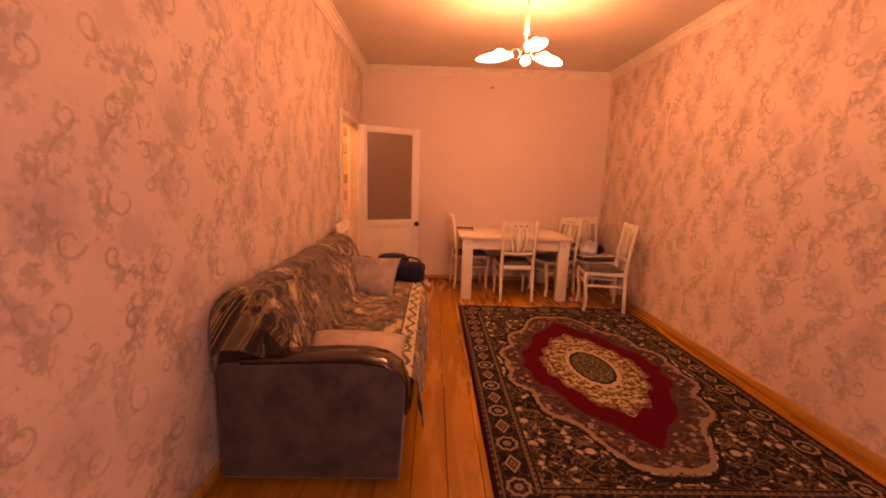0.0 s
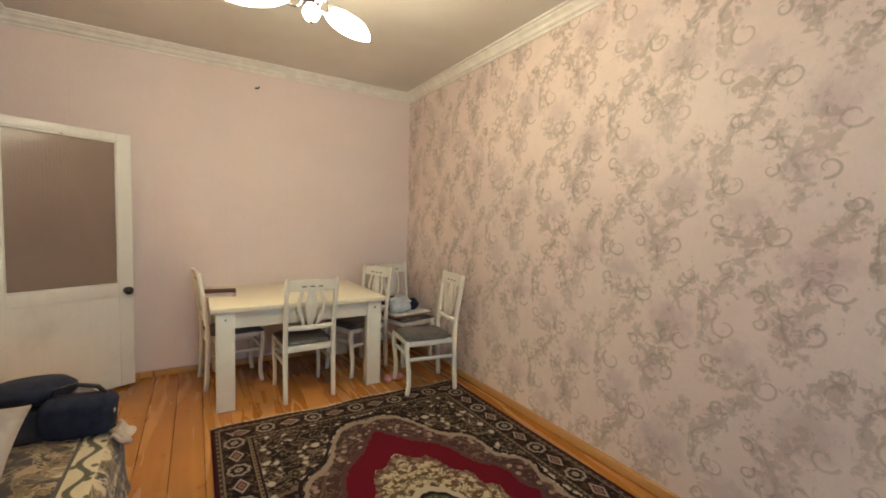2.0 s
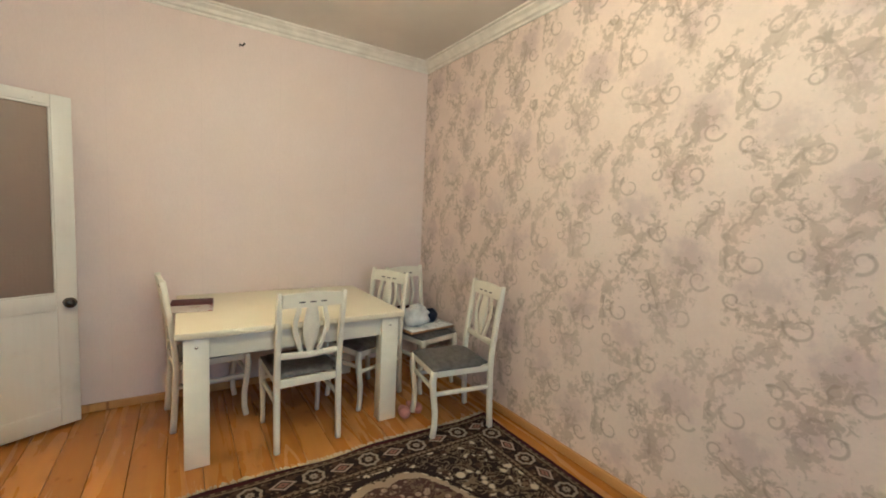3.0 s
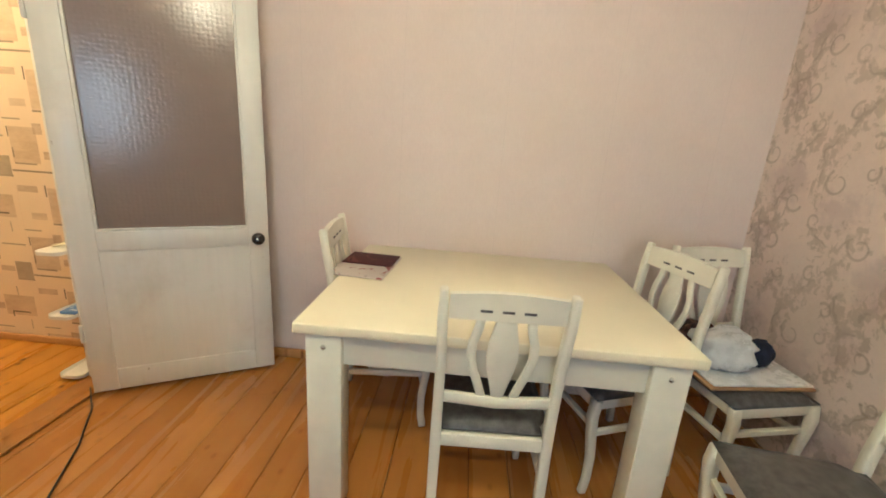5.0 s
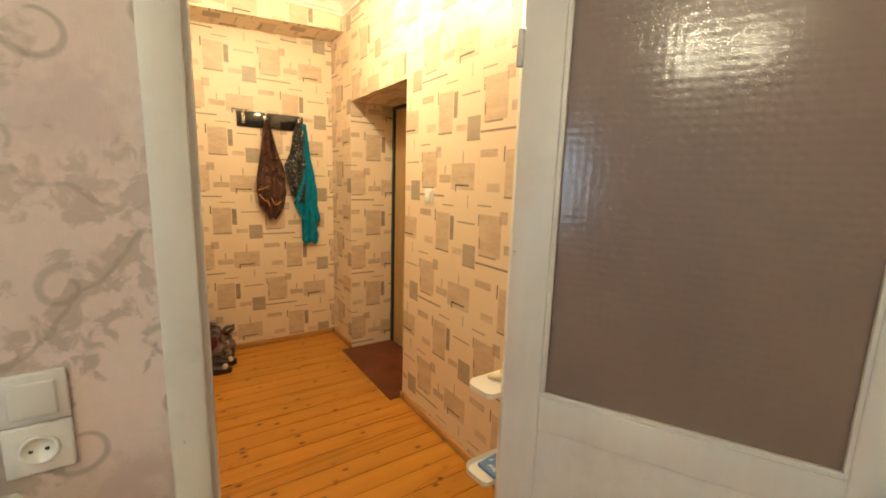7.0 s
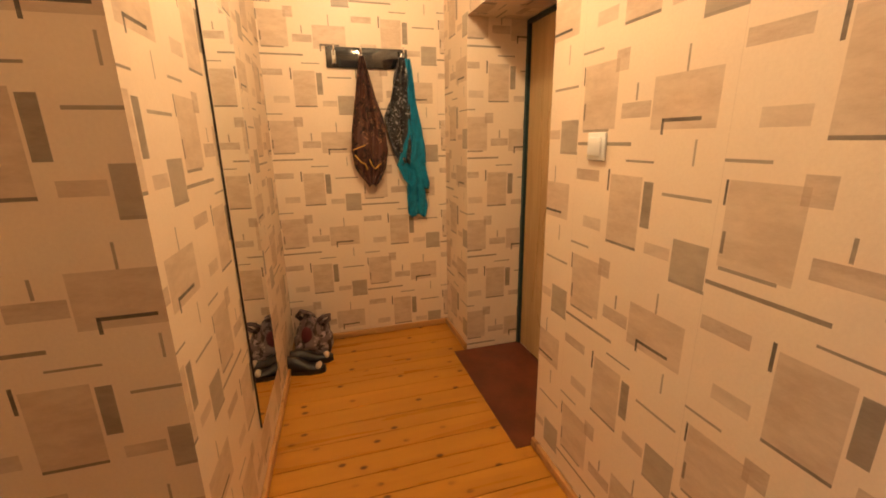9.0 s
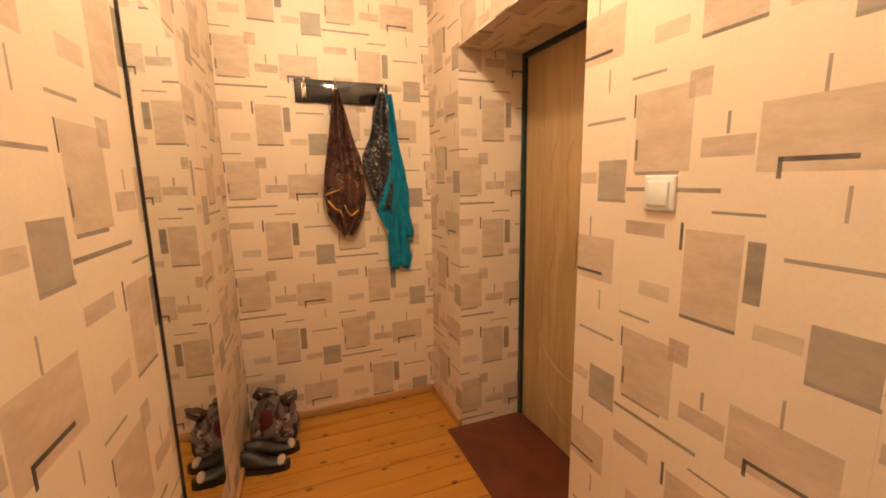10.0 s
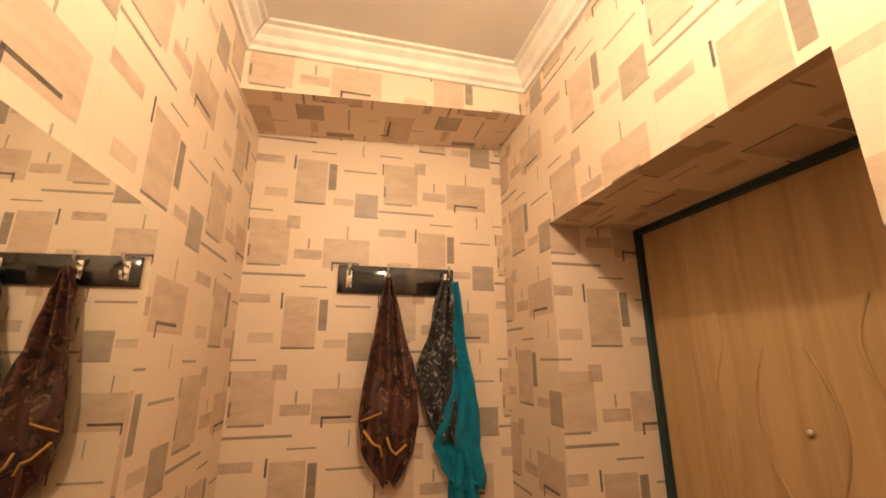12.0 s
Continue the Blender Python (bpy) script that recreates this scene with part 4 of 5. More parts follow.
    low = [pad.verts.new((v.co.x * 0.985, 0.208 + (v.co.y - 0.208) * 0.985, 0.4375)) for v in ring]
    for i in range(len(ring)):
        k = (i + 1) % len(ring)
        pad.faces.new((ring[k], ring[i], low[i], low[k])).smooth = True
    pad.faces.new(low)
    bmesh.ops.recalc_face_normals(pad, faces=pad.faces[:])
    part("seat", pad, GREYPAD, c, "grey padded seat")
    return c


first_chair = chair(pose(1.143, 4.775, 0.0, 0, 0, 2), "white wooden dining chair with grey seat, pushed under the table")
for place, label in (
        (pose(2.252, 4.575, 0.013, 0, 0, 82), "white wooden dining chair with grey seat, pulled out beside the wall"),
        (pose(2.17, 5.485, 0.0, 0, 0, 193), "white wooden dining chair in the corner with things on its seat"),
        (pose(1.875, 5.33, 0.0, 0, 0, 110), "white wooden dining chair pushed under the end of the table"),
        (pose(0.455, 5.46, 0.0, 0, 0, -84), "white wooden dining chair at the table end by the door"),
        (pose(-0.655, 4.13, 0.0, 0, 0, -90), "white wooden dining chair behind the sofa against the wall")):
    tagged(copy_thing(first_chair, place), label)


# ---- rug ----
def rug():
    r = thing("rug", "patterned oriental rug in dark red, brown and cream", "rug", Matrix.Translation((1.40, 3.085, 0)))
    bm = bmesh.new()
    nx, ny = 40, 60
    g = []
    for i in range(nx + 1):
        row = []
        for j in range(ny + 1):
            x, y = -0.935 + 1.87 * i / nx, -1.475 + 2.95 * j / ny
            edge = max(0.0, (y - 1.25) / 0.22)
            z = 0.010 + 0.0035 * edge * (1 + math.sin(x * 14 + 1)) + 0.001 * math.sin(x * 9 + y * 5)
            row.append(bm.verts.new((x, y + 0.012 * edge * math.sin(x * 7), z)))
        g.append(row)
    for i in range(nx):
        for j in range(ny):
            bm.faces.new((g[i][j], g[i + 1][j], g[i + 1][j + 1], g[i][j + 1])).smooth = True
    border = [e for e in bm.edges if e.is_boundary]
    ext = bmesh.ops.extrude_edge_only(bm, edges=border)
    for v in ext["geom"]:
        if isinstance(v, bmesh.types.BMVert):
            v.co.z = 0.0008
    part("carpet", bm, RUG, r)
    bm = bmesh.new()
    rnd = random.Random(4)
    for end in (-1, 1):
        for i in range(150):
            x = -0.928 + 1.856 * i / 149
            y = 1.475 * end + (0.012 * math.sin(x * 7) if end > 0 else 0)
            ln = 0.045 * rnd.uniform(0.7, 1.15) * end
            sway = rnd.uniform(-0.006, 0.006)
            vs = [bm.verts.new(p) for p in ((x - 0.005, y, 0.009), (x + 0.005, y, 0.009), (x + sway + 0.006, y + ln, 0.002), (x + sway - 0.006, y + ln, 0.002), (x, y, 0.013), (x + sway, y + ln, 0.006))]
            for f in ((0, 1, 2, 3), (0, 4, 5, 3), (1, 4, 5, 2)):
                bm.faces.new([vs[k] for k in f])
    bmesh.ops.recalc_face_normals(bm, faces=bm.faces[:])
    tagged(part("fringe", bm, FRINGE, r, "short cream fringe"), kind="stuff")


rug()


# ---- sofa ----
SY0, SY1, SX0, SX1 = 1.84, 4.02, -0.765, 0.06


def arm_outline(inset=0.0):
    pts = [(SX0 + 0.02 + inset, 0.04), (SX0 + 0.02 + inset, 0.565 - inset)]
    for a in np.linspace(90, 0, 8):
        pts.append((SX1 - 0.13 - inset + 0.13 * math.cos(radians(a)), 0.465 - inset + 0.12 * math.sin(radians(a)) + 0.0))
    pts += [(SX1 - 0.02 - inset, 0.04)]
    return pts


def arm_cap():
    """The lacquered strip that runs over the arm and curls down its front."""
    return [(-0.66, 0, 0.575), (-0.45, 0, 0.592), (-0.25, 0, 0.602), (-0.12, 0, 0.600), (-0.03, 0, 0.580), (0.03, 0, 0.538), (0.058, 0, 0.475), (0.064, 0, 0.40), (0.060, 0, 0.33)]


def sofa():
    s = thing("sofa", "dark grey sofa with lacquered wooden arm trims", "sofa")
    part("base", boxes((SX0 + 0.06, SX1 - 0.06, SY0 + 0.17, SY1 - 0.17, 0.03, 0.25), bevel=0.012), SUEDE, s)
    part("seat_cushion", boxes((SX0 + 0.30, SX1 + 0.02, SY0 + 0.175, SY1 - 0.175, 0.25, 0.425), bevel=0.035, segments=3), BLACKLEATHER, s)
    part("backrest", extrude_xz([(-0.755, 0.20), (-0.760, 0.80), (-0.72, 0.845), (-0.63, 0.845), (-0.58, 0.80), (-0.42, 0.40), (-0.42, 0.22)], SY0 + 0.05, SY1 - 0.14, 0.02, 2), SHADED_BACK, s)
    for y0, y1, inner in ((SY0, SY0 + 0.165, 1), (SY1 - 0.165, SY1, -1)):
        arm = part("armrest", extrude_xz(arm_outline(), y0, y1, 0.018, 2), SUEDE if inner > 0 else BLACKLEATHER, s, "grey suede armrest" if inner > 0 else "black leatherette armrest")
        mid = (y0 + y1) / 2
        part("trim", sweep([(x, mid, z) for x, y, z in arm_cap()], [0.11, 0.13, 0.145, 0.15, 0.15, 0.145, 0.13, 0.11, 0.08], 0.028, (0, 1, 0), 0.006), DARKWOOD, arm, "curved dark lacquered wooden trim")
        part("stud", ball(0.072, mid, 0.405, 0.006, 0.010, 0.010, 10, 6), CHROME, arm)
        part("stud", ball(0.070, mid, 0.355, 0.006, 0.010, 0.010, 10, 6), CHROME, arm)
    for x in (SX0 + 0.1, SX1 - 0.1):
        for y in (SY0 + 0.08, SY1 - 0.08):
            part("foot", lathe(((0.0, 0.0), (0.022, 0.0), (0.028, 0.045), (0.0, 0.045)), 12, at=(x, y, 0)), DARKWOOD, s)


sofa()


def throw():
    path = [(-0.772, 0.62), (-0.777, 0.81), (-0.735, 0.863), (-0.66, 0.870), (-0.575, 0.84), (-0.52, 0.73), (-0.46, 0.59), (-0.41, 0.475), (-0.36, 0.448), (-0.25, 0.446), (-0.12, 0.450), (0.0, 0.452), (0.07, 0.446), (0.104, 0.41), (0.112, 0.34), (0.118, 0.25), (0.122, 0.19)]
    lens = [0.0]
    for a, b in zip(path, path[1:]):
        lens.append(lens[-1] + math.dist(a, b))

    def f(u, v):
        d = u * lens[-1]
        i = max(k for k in range(len(path) - 1) if lens[k] <= d + 1e-9)
        w = (d - lens[i]) / (lens[i + 1] - lens[i])
        x = path[i][0] * (1 - w) + path[i + 1][0] * w
        z = path[i][1] * (1 - w) + path[i + 1][1] * w
        k = min(1.0, max(0.0, (u - 0.22) / 0.25))
        y0 = SY0 + 0.035 + 0.16 * k * k * (3 - 2 * k)
        y = y0 + max(0.0, v - 0.05) / 0.95 * (SY1 - 0.185 - y0)
        drop = max(0.0, 1 - v / 0.07) * min(1.0, max(0.0, (-0.40 - x) / 0.06))
        y -= 0.012 * drop
        n = noise.noise(Vector((x * 3.2, y * 2.6, z * 3.2)))
        n2 = noise.noise(Vector((x * 9, y * 7 + 5, z * 9)))
        lift = 0.006 + 0.022 * max(0, n) + 0.008 * (n2 + 0.5)
        hang = max(0.0, (u - 0.86) / 0.14)
        return (x + (lift * 0.6 if x > -0.7 else 0) + hang * 0.018 * math.sin(y * 19), y + 0.02 * n * (1 + hang), z + lift + hang * 0.03 * math.sin(y * 5.3 + 1) - 0.24 * drop * max(0.0, min(1.0, (z - 0.5) / 0.25)))
    tagged(part("sofa_throw", sheet(f, 70, 90, 0.006), TAPESTRY), "brown and cream floral tapestry throw draped over the sofa", "throw")


throw()


def cushion(name, m, w, h, t, material, label):
    """A stuffed square cushion, flat in its own xz plane."""
    bm = bmesh.new()
    n = 16
    for side in (-1, 1):
        g = []
        for i in range(n + 1):
            row = []
            for j in range(n + 1):
                a, b = 2 * i / n - 1, 2 * j / n - 1
                pinch = 1 - 0.07 * (1 - b * b) * abs(a) ** 3
                pinch2 = 1 - 0.07 * (1 - a * a) * abs(b) ** 3
                puff = ((1 - a ** 4) * (1 - b ** 4)) ** 0.55
                puff += 0.05 * noise.noise(Vector((a * 2, b * 2, side * 3 + w * 20))) * (1 - a * a) * (1 - b * b)
                row.append(bm.verts.new((a * pinch * w / 2, side * puff * t / 2, b * pinch2 * h / 2)))
            g.append(row)
        for i in range(n):
            for j in range(n):
                bm.faces.new((g[i][j], g[i + 1][j], g[i + 1][j + 1], g[i][j + 1])).smooth = True
    bmesh.ops.remove_doubles(bm, verts=bm.verts[:], dist=0.0008)
    bmesh.ops.recalc_face_normals(bm, faces=bm.faces[:])
    ob = part(name, bm, material)
    ob.matrix_basis = m
    return tagged(ob, label, "cushion")


cushion("cushion", pose(-0.37, 3.47, 0.585, -35, 0, -14), 0.52, 0.36, 0.13, CUSHION, "beige-grey cushion standing on the sofa seat")
cushion("cushion", pose(-0.20, 2.13, 0.525, -80, 3, 4), 0.50, 0.30, 0.13, PALECLOTH, "pale beige cushion lying beside the sofa arm")
# clothes on the far arm
hat = thing("beret", "navy blue knitted cap lying on the sofa arm", "cap")
part("crown", lathe(((0.0, 0.603), (0.09, 0.603), (0.125, 0.625), (0.128, 0.655), (0.10, 0.682), (0.05, 0.692), (0.0, 0.690)), 26, m=Matrix.Translation((-0.20, 3.93, 0)) @ Matrix.Diagonal((1.15, 0.8, 1, 1))), NAVY, hat)
part("brim", lathe(((0.0, 0.600), (0.10, 0.600), (0.106, 0.612), (0.10, 0.622), (0.0, 0.622)), 26, m=Matrix.Translation((-0.20, 3.93, 0)) @ Matrix.Diagonal((1.15, 0.8, 1, 1))), BLACKLEATHER, hat)


def handbag():
    b = thing("handbag", "soft black bag leaning against the sofa arm", "bag", pose(0.0, 3.795, 0.468, 0, 0, -6))
    bm = boxes((-0.15, 0.10, -0.055, 0.055, 0, 0.175), bevel=0.045, segments=4)
    bmesh.ops.subdivide_edges(bm, edges=bm.edges[:], cuts=1, use_grid_fill=True)
    for v in bm.verts:
        v.co += Vector((1, 1, 0.6)) * 0.010 * noise.noise(v.co * 14)
    part("body", bm, NAVY, b)
    part("strap", tube([(-0.12, 0, 0.165), (-0.10, -0.01, 0.205), (-0.03, -0.012, 0.222), (0.04, -0.01, 0.205), (0.07, 0, 0.16)], 0.009), BLACKLEATHER, b)
    part("clasp", ball(0.098, -0.03, 0.10, 0.006, 0.012, 0.012, 10, 6), CHROME, b)


handbag()
cap = thing("small_cap", "small dark crumpled cap on the sofa arm", "cap")
part("crown", ball(-0.46, 3.93, 0.622, 0.075, 0.065, 0.042, 16, 10), BLACKLEATHER, cap)


def cloth_end():
    def f(u, v):
        return (0.08 + 0.07 * u + 0.01 * math.sin(v * 9), 3.70 + 0.16 * v, 0.475 - 0.05 * u * u + 0.010 * math.sin(u * 8 + v * 6))
    tagged(part("pale_cloth", sheet(f, 10, 14, 0.008), PALECLOTH), "pale crumpled cloth hanging over the sofa edge", "cloth")


cloth_end()

# ---- on the table and on the chairs ----
napkin = thing("folded_cloth", "folded maroon and white printed cloth on the table", "cloth", pose(0.56, 5.43, 0.7575, 0, 0, -4))
part("lower_layer", boxes((-0.125, 0.125, -0.17, 0.17, 0.0, 0.007), bevel=0.003), NAPKIN, napkin)
part("upper_layer", boxes((-0.12, 0.12, -0.01, 0.168, 0.0075, 0.014), bevel=0.003), MAROON, napkin, "maroon printed half")


def blob(name, place, size, material, label, category, rough=0.25, seed=0):
    bm = ball(0, 0, 0, *size, 26, 16)
    for v in bm.verts:
        v.co *= 1 + rough * noise.noise(Vector((v.co.x / size[0] * 1.6 + seed, v.co.y / size[1] * 1.6, v.co.z / size[2] * 1.6))) + 0.5 * rough * noise.noise(Vector((v.co.x / size[0] * 4 + seed, v.co.y / size[1] * 4, v.co.z / size[2] * 4)))
    low = min(v.co.z for v in bm.verts)
    for v in bm.verts:
        v.co.z = max(v.co.z - low - size[2] * 0.25, 0.0)
    ob = part(name, bm, material)
    ob.location = place
    return tagged(ob, label, category)


board = thing("cardboard_folder", "flat cardboard folder and papers on a chair seat", "folder", pose(2.20, 5.27, 0.4785, 0, 0, 8))
part("cover", boxes((-0.22, 0.23, -0.15, 0.15, 0.0, 0.012), bevel=0.003), CARTON, board)
part("paper", boxes((-0.20, 0.225, -0.14, 0.14, 0.0125, 0.022), bevel=0.002), BAGPLASTIC, board, "white papers")
blob("plastic_bag", (2.13, 5.27, 0.501), (0.13, 0.10, 0.085), BAGPLASTIC, "crumpled white plastic bag on the chair", "bag", 0.35, 3)
blob("knitted_hat", (2.30, 5.30, 0.501), (0.055, 0.05, 0.06), NAVY, "dark crumpled hat on the chair", "hat", 0.25, 8)
blob("printed_scarf", (2.09, 5.41, 0.501), (0.10, 0.06, 0.07), BROWNBAG, "dark printed scarf crumpled on the chair", "scarf", 0.3, 5)


def slipper(m):
    s = thing("slipper", "pink slipper on the floor under the table", "slipper", m, "pink slippers")
    bm = ball(0, 0, 0.010, 0.042, 0.105, 0.010, 20, 8)
    part("sole", bm, PINK, s)
    part("upper", ball(0, 0.045, 0.028, 0.043, 0.058, 0.034, 18, 10), PINK, s)


slipper(pose(1.835, 4.85, 0.0, 0, 0, 160))
slipper(pose(1.93, 4.88, 0.0, 0, 0, 175))


# ---- socket and switches ----
def wall_plate(name, m, label, kind):
    p = thing(name, label, "switch" if kind == "switch" else "socket", m)
    part("plate", boxes((-0.042, 0.042, -0.010, 0.0, -0.042, 0.042), bevel=0.004), PLASTIC, p)
    if kind == "socket":
        part("well", lathe(((0.0, 0.0), (0.026, 0.0), (0.024, 0.004), (0.020, 0.004), (0.019, 0.001), (0.0, 0.001)), 22, m=Matrix.Translation((0, -0.0098, 0)) @ Matrix.Rotation(radians(90), 4, "X")), PLASTIC, p)
        # raised black discs give the darkness inside the two pin holes
        for x in (-0.0095, 0.0095):
            part("hole", lathe(((0.0, 0.0), (0.003, 0.0), (0.003, 0.0015), (0.0, 0.0015)), 10, m=Matrix.Translation((x, -0.0105, 0)) @ Matrix.Rotation(radians(90), 4, "X")), BLACKKNOB, p)
    else:
        part("rocker", boxes((-0.029, 0.029, -0.017, -0.0095, -0.029, 0.029), bevel=0.004), PLASTIC, p)


wall_plate("light_switch", pose(WEST, 4.334, 1.058, 0, 0, 90), "white light switch above a wall socket", "switch")
wall_plate("wall_socket", pose(WEST, 4.334, 0.972, 0, 0, 90), "white round wall socket below a light switch", "socket")
wall_plate("light_switch", pose(-1.90, HN, 1.331, 0, 0, 0), "white square light switch on geometric wallpaper", "switch")


# ---- entrance door ----
def entrance_door():
    d = thing("door_2", "tan embossed wood-effect entrance door in dark green frame", "door", kind="structure")
    y = NBACK
    part("door_frame", boxes((NX0, NX0 + 0.022, y - 0.02, y + 0.05, 0.005, NTOP - 0.001), (NX1 - 0.022, NX1, y - 0.02, y + 0.05, 0.005, NTOP - 0.001), (NX0 + 0.022, NX1 - 0.022, y - 0.02, y + 0.05, NTOP - 0.022, NTOP - 0.001)), GREENFRAME, d, "dark green painted frame")
    leaf = part("door_leaf", boxes((NX0 + 0.023, NX1 - 0.023, y, y + 0.04, 0.008, NTOP - 0.023)), EMBOSSED, d)
    mid = (NX0 + NX1) / 2
    for a in (-1, 1):
        xs = [(mid + a * (0.30 - 0.05 * math.cos((z - 1.0) * 2.4)), y - 0.001, z) for z in np.linspace(0.36, 1.62, 26)]
        part("raised_moulding", tube(xs, 0.0045, 6), EMBOSSED, leaf)
        xs = [(mid + a * (0.055 + 0.045 * math.sin((z - 0.5) * 9)), y - 0.001, z) for z in np.linspace(0.95, 1.55, 24)]
        part("raised_moulding", tube(xs, 0.0045, 6), EMBOSSED, leaf)
        xs = [(mid + a * (0.19 + 0.018 * math.sin(z * 11 + a) + 0.010 * math.sin(z * 23)), y - 0.001, z) for z in np.linspace(0.62, 1.66, 40)]
        part("raised_moulding", tube(xs, 0.0045, 6), EMBOSSED, leaf)
    for z, r in ((0.40, 0.26), (0.16, 0.22)):
        part("raised_moulding", tube([(mid + r * math.cos(t), y - 0.001, z + 0.16 + 0.16 * math.sin(t)) for t in np.linspace(math.pi, 2 * math.pi, 22)], 0.0045, 6), EMBOSSED, leaf)
    part("peephole", lathe(((0.0, 0.0), (0.011, 0.0), (0.011, 0.005), (0.006, 0.008), (0.0, 0.008)), 16, m=Matrix.Translation((-2.616, y, 1.352)) @ Matrix.Rotation(radians(90), 4, "X")), CHROME, leaf, "small metal peephole")


entrance_door()

# ---- mirror ----
SLANT = math.atan2(BY1 - BY0, HW - BX)


def wall_mirror():
    m = thing("wall_mirror", "tall frameless wall mirror with a dark edge", "mirror", Matrix.Translation((BX, BY0, 0)) @ Matrix.Rotation(math.atan2(BY0 - BY1, BX - HW), 4, "Z"))
    x0, x1 = -1.06, -0.60
    part("glass", boxes((x0, x1, 0.001, 0.007, 0.24, 1.84)), m_mirror, m)
    part("edge_strip", boxes((x1, x1 + 0.004, 0.001, 0.008, 0.24, 1.84)), BLACKKNOB, m, "thin black edge strip")


wall_mirror()


# ---- coat rack and what hangs on it ----
def coat_rack():
    r = thing("coat_rack", "glossy black wall coat rack with chrome hooks", "coat rack")
    part("board", boxes((HW + 0.0005, HW + 0.018, 4.979, 5.473, 1.785, 1.902), bevel=0.004), RACKBLACK, r)
    for y in (5.025, 5.182, 5.442):
        h = part("hook", tube([(HW + 0.018, y, 1.86), (HW + 0.045, y, 1.865), (HW + 0.06, y, 1.885), (HW + 0.058, y, 1.905)], 0.006), CHROME, r, "chrome double hook")
        part("lower_hook", tube([(HW + 0.018, y, 1.825), (HW + 0.035, y, 1.808), (HW + 0.052, y, 1.815), (HW + 0.056, y, 1.84)], 0.006), CHROME, h)
        part("back_plate", boxes((HW + 0.018, HW + 0.021, y - 0.011, y + 0.011, 1.805, 1.88), bevel=0.001), CHROME, h)


coat_rack()


def drape(rows, folds, depth, seed):
    """Hanging cloth: rows of height and of its two side edges, from the hook down."""
    heights, lefts, rights = zip(*rows)
    steps = [i / (len(rows) - 1) for i in range(len(rows))]

    def f(u, v):
        z, y0, y1 = (float(np.interp(u, steps, values)) for values in (heights, lefts, rights))
        n = noise.noise(Vector((u * 4 + seed, v * 3, seed)))
        fine = noise.noise(Vector((u * 13 + seed, v * 9, seed + 4)))
        fold = math.sin((v - 0.5) * math.pi * folds + u * 2.5 + n * 2 + seed) * 0.5 + 0.5
        return (HW + 0.014 + depth * (0.3 + 0.7 * fold) * (1 - 0.25 * u) + 0.014 * (n + 0.4) + 0.010 * fine,
                y0 + (y1 - y0) * v + 0.008 * n, z + 0.015 * n * u - 0.05 * u * abs(v - 0.5))
    return sheet(f, 44, 30, 0.005)


bag = thing("brown_bag", "brown printed cloth bag hanging from the rack", "bag")
part("body", drape([(1.845, 5.168, 5.196), (1.76, 5.155, 5.225), (1.60, 5.125, 5.265), (1.43, 5.097, 5.308), (1.31, 5.090, 5.325), (1.21, 5.105, 5.305), (1.14, 5.150, 5.260), (1.09, 5.190, 5.225)], 5, 0.070, 2), BROWNBAG, bag)
part("drawstring", tube([(HW + 0.078, 5.095, 1.30), (HW + 0.098, 5.13, 1.315), (HW + 0.10, 5.17, 1.33)], 0.0035), YELLOW, bag, "yellow drawstring")
part("drawstring", tube([(HW + 0.085, 5.105, 1.27), (HW + 0.104, 5.14, 1.225), (HW + 0.104, 5.165, 1.215), (HW + 0.106, 5.175, 1.18)], 0.0045), YELLOW, bag, "yellow drawstring")
part("drawstring", tube([(HW + 0.104, 5.19, 1.245), (HW + 0.106, 5.205, 1.205), (HW + 0.10, 5.225, 1.185), (HW + 0.09, 5.265, 1.215)], 0.0045), YELLOW, bag, "yellow drawstring")
scarf = part("scarf", drape([(1.845, 5.412, 5.440), (1.72, 5.375, 5.455), (1.60, 5.345, 5.465), (1.51, 5.300, 5.470), (1.40, 5.320, 5.470), (1.30, 5.360, 5.465), (1.22, 5.415, 5.460)], 4, 0.055, 7), GREYSCARF)
tagged(scarf, "dark grey printed scarf hanging from the rack", "scarf")
towel = thing("towel", "teal towel hanging from the rack", "towel")
part("upper_fall", drape([(1.84, 5.452, 5.476), (1.60, 5.452, 5.512), (1.40, 5.455, 5.545), (1.27, 5.400, 5.560), (1.21, 5.368, 5.570), (1.13, 5.410, 5.580), (1.08, 5.460, 5.588), (1.05, 5.520, 5.582)], 2, 0.050, 4), TEAL, towel)
part("lower_fall", drape([(1.17, 5.450, 5.540), (1.05, 5.432, 5.560), (0.95, 5.436, 5.574), (0.89, 5.440, 5.570), (0.865, 5.465, 5.555)], 5, 0.034, 9), TEAL, towel)


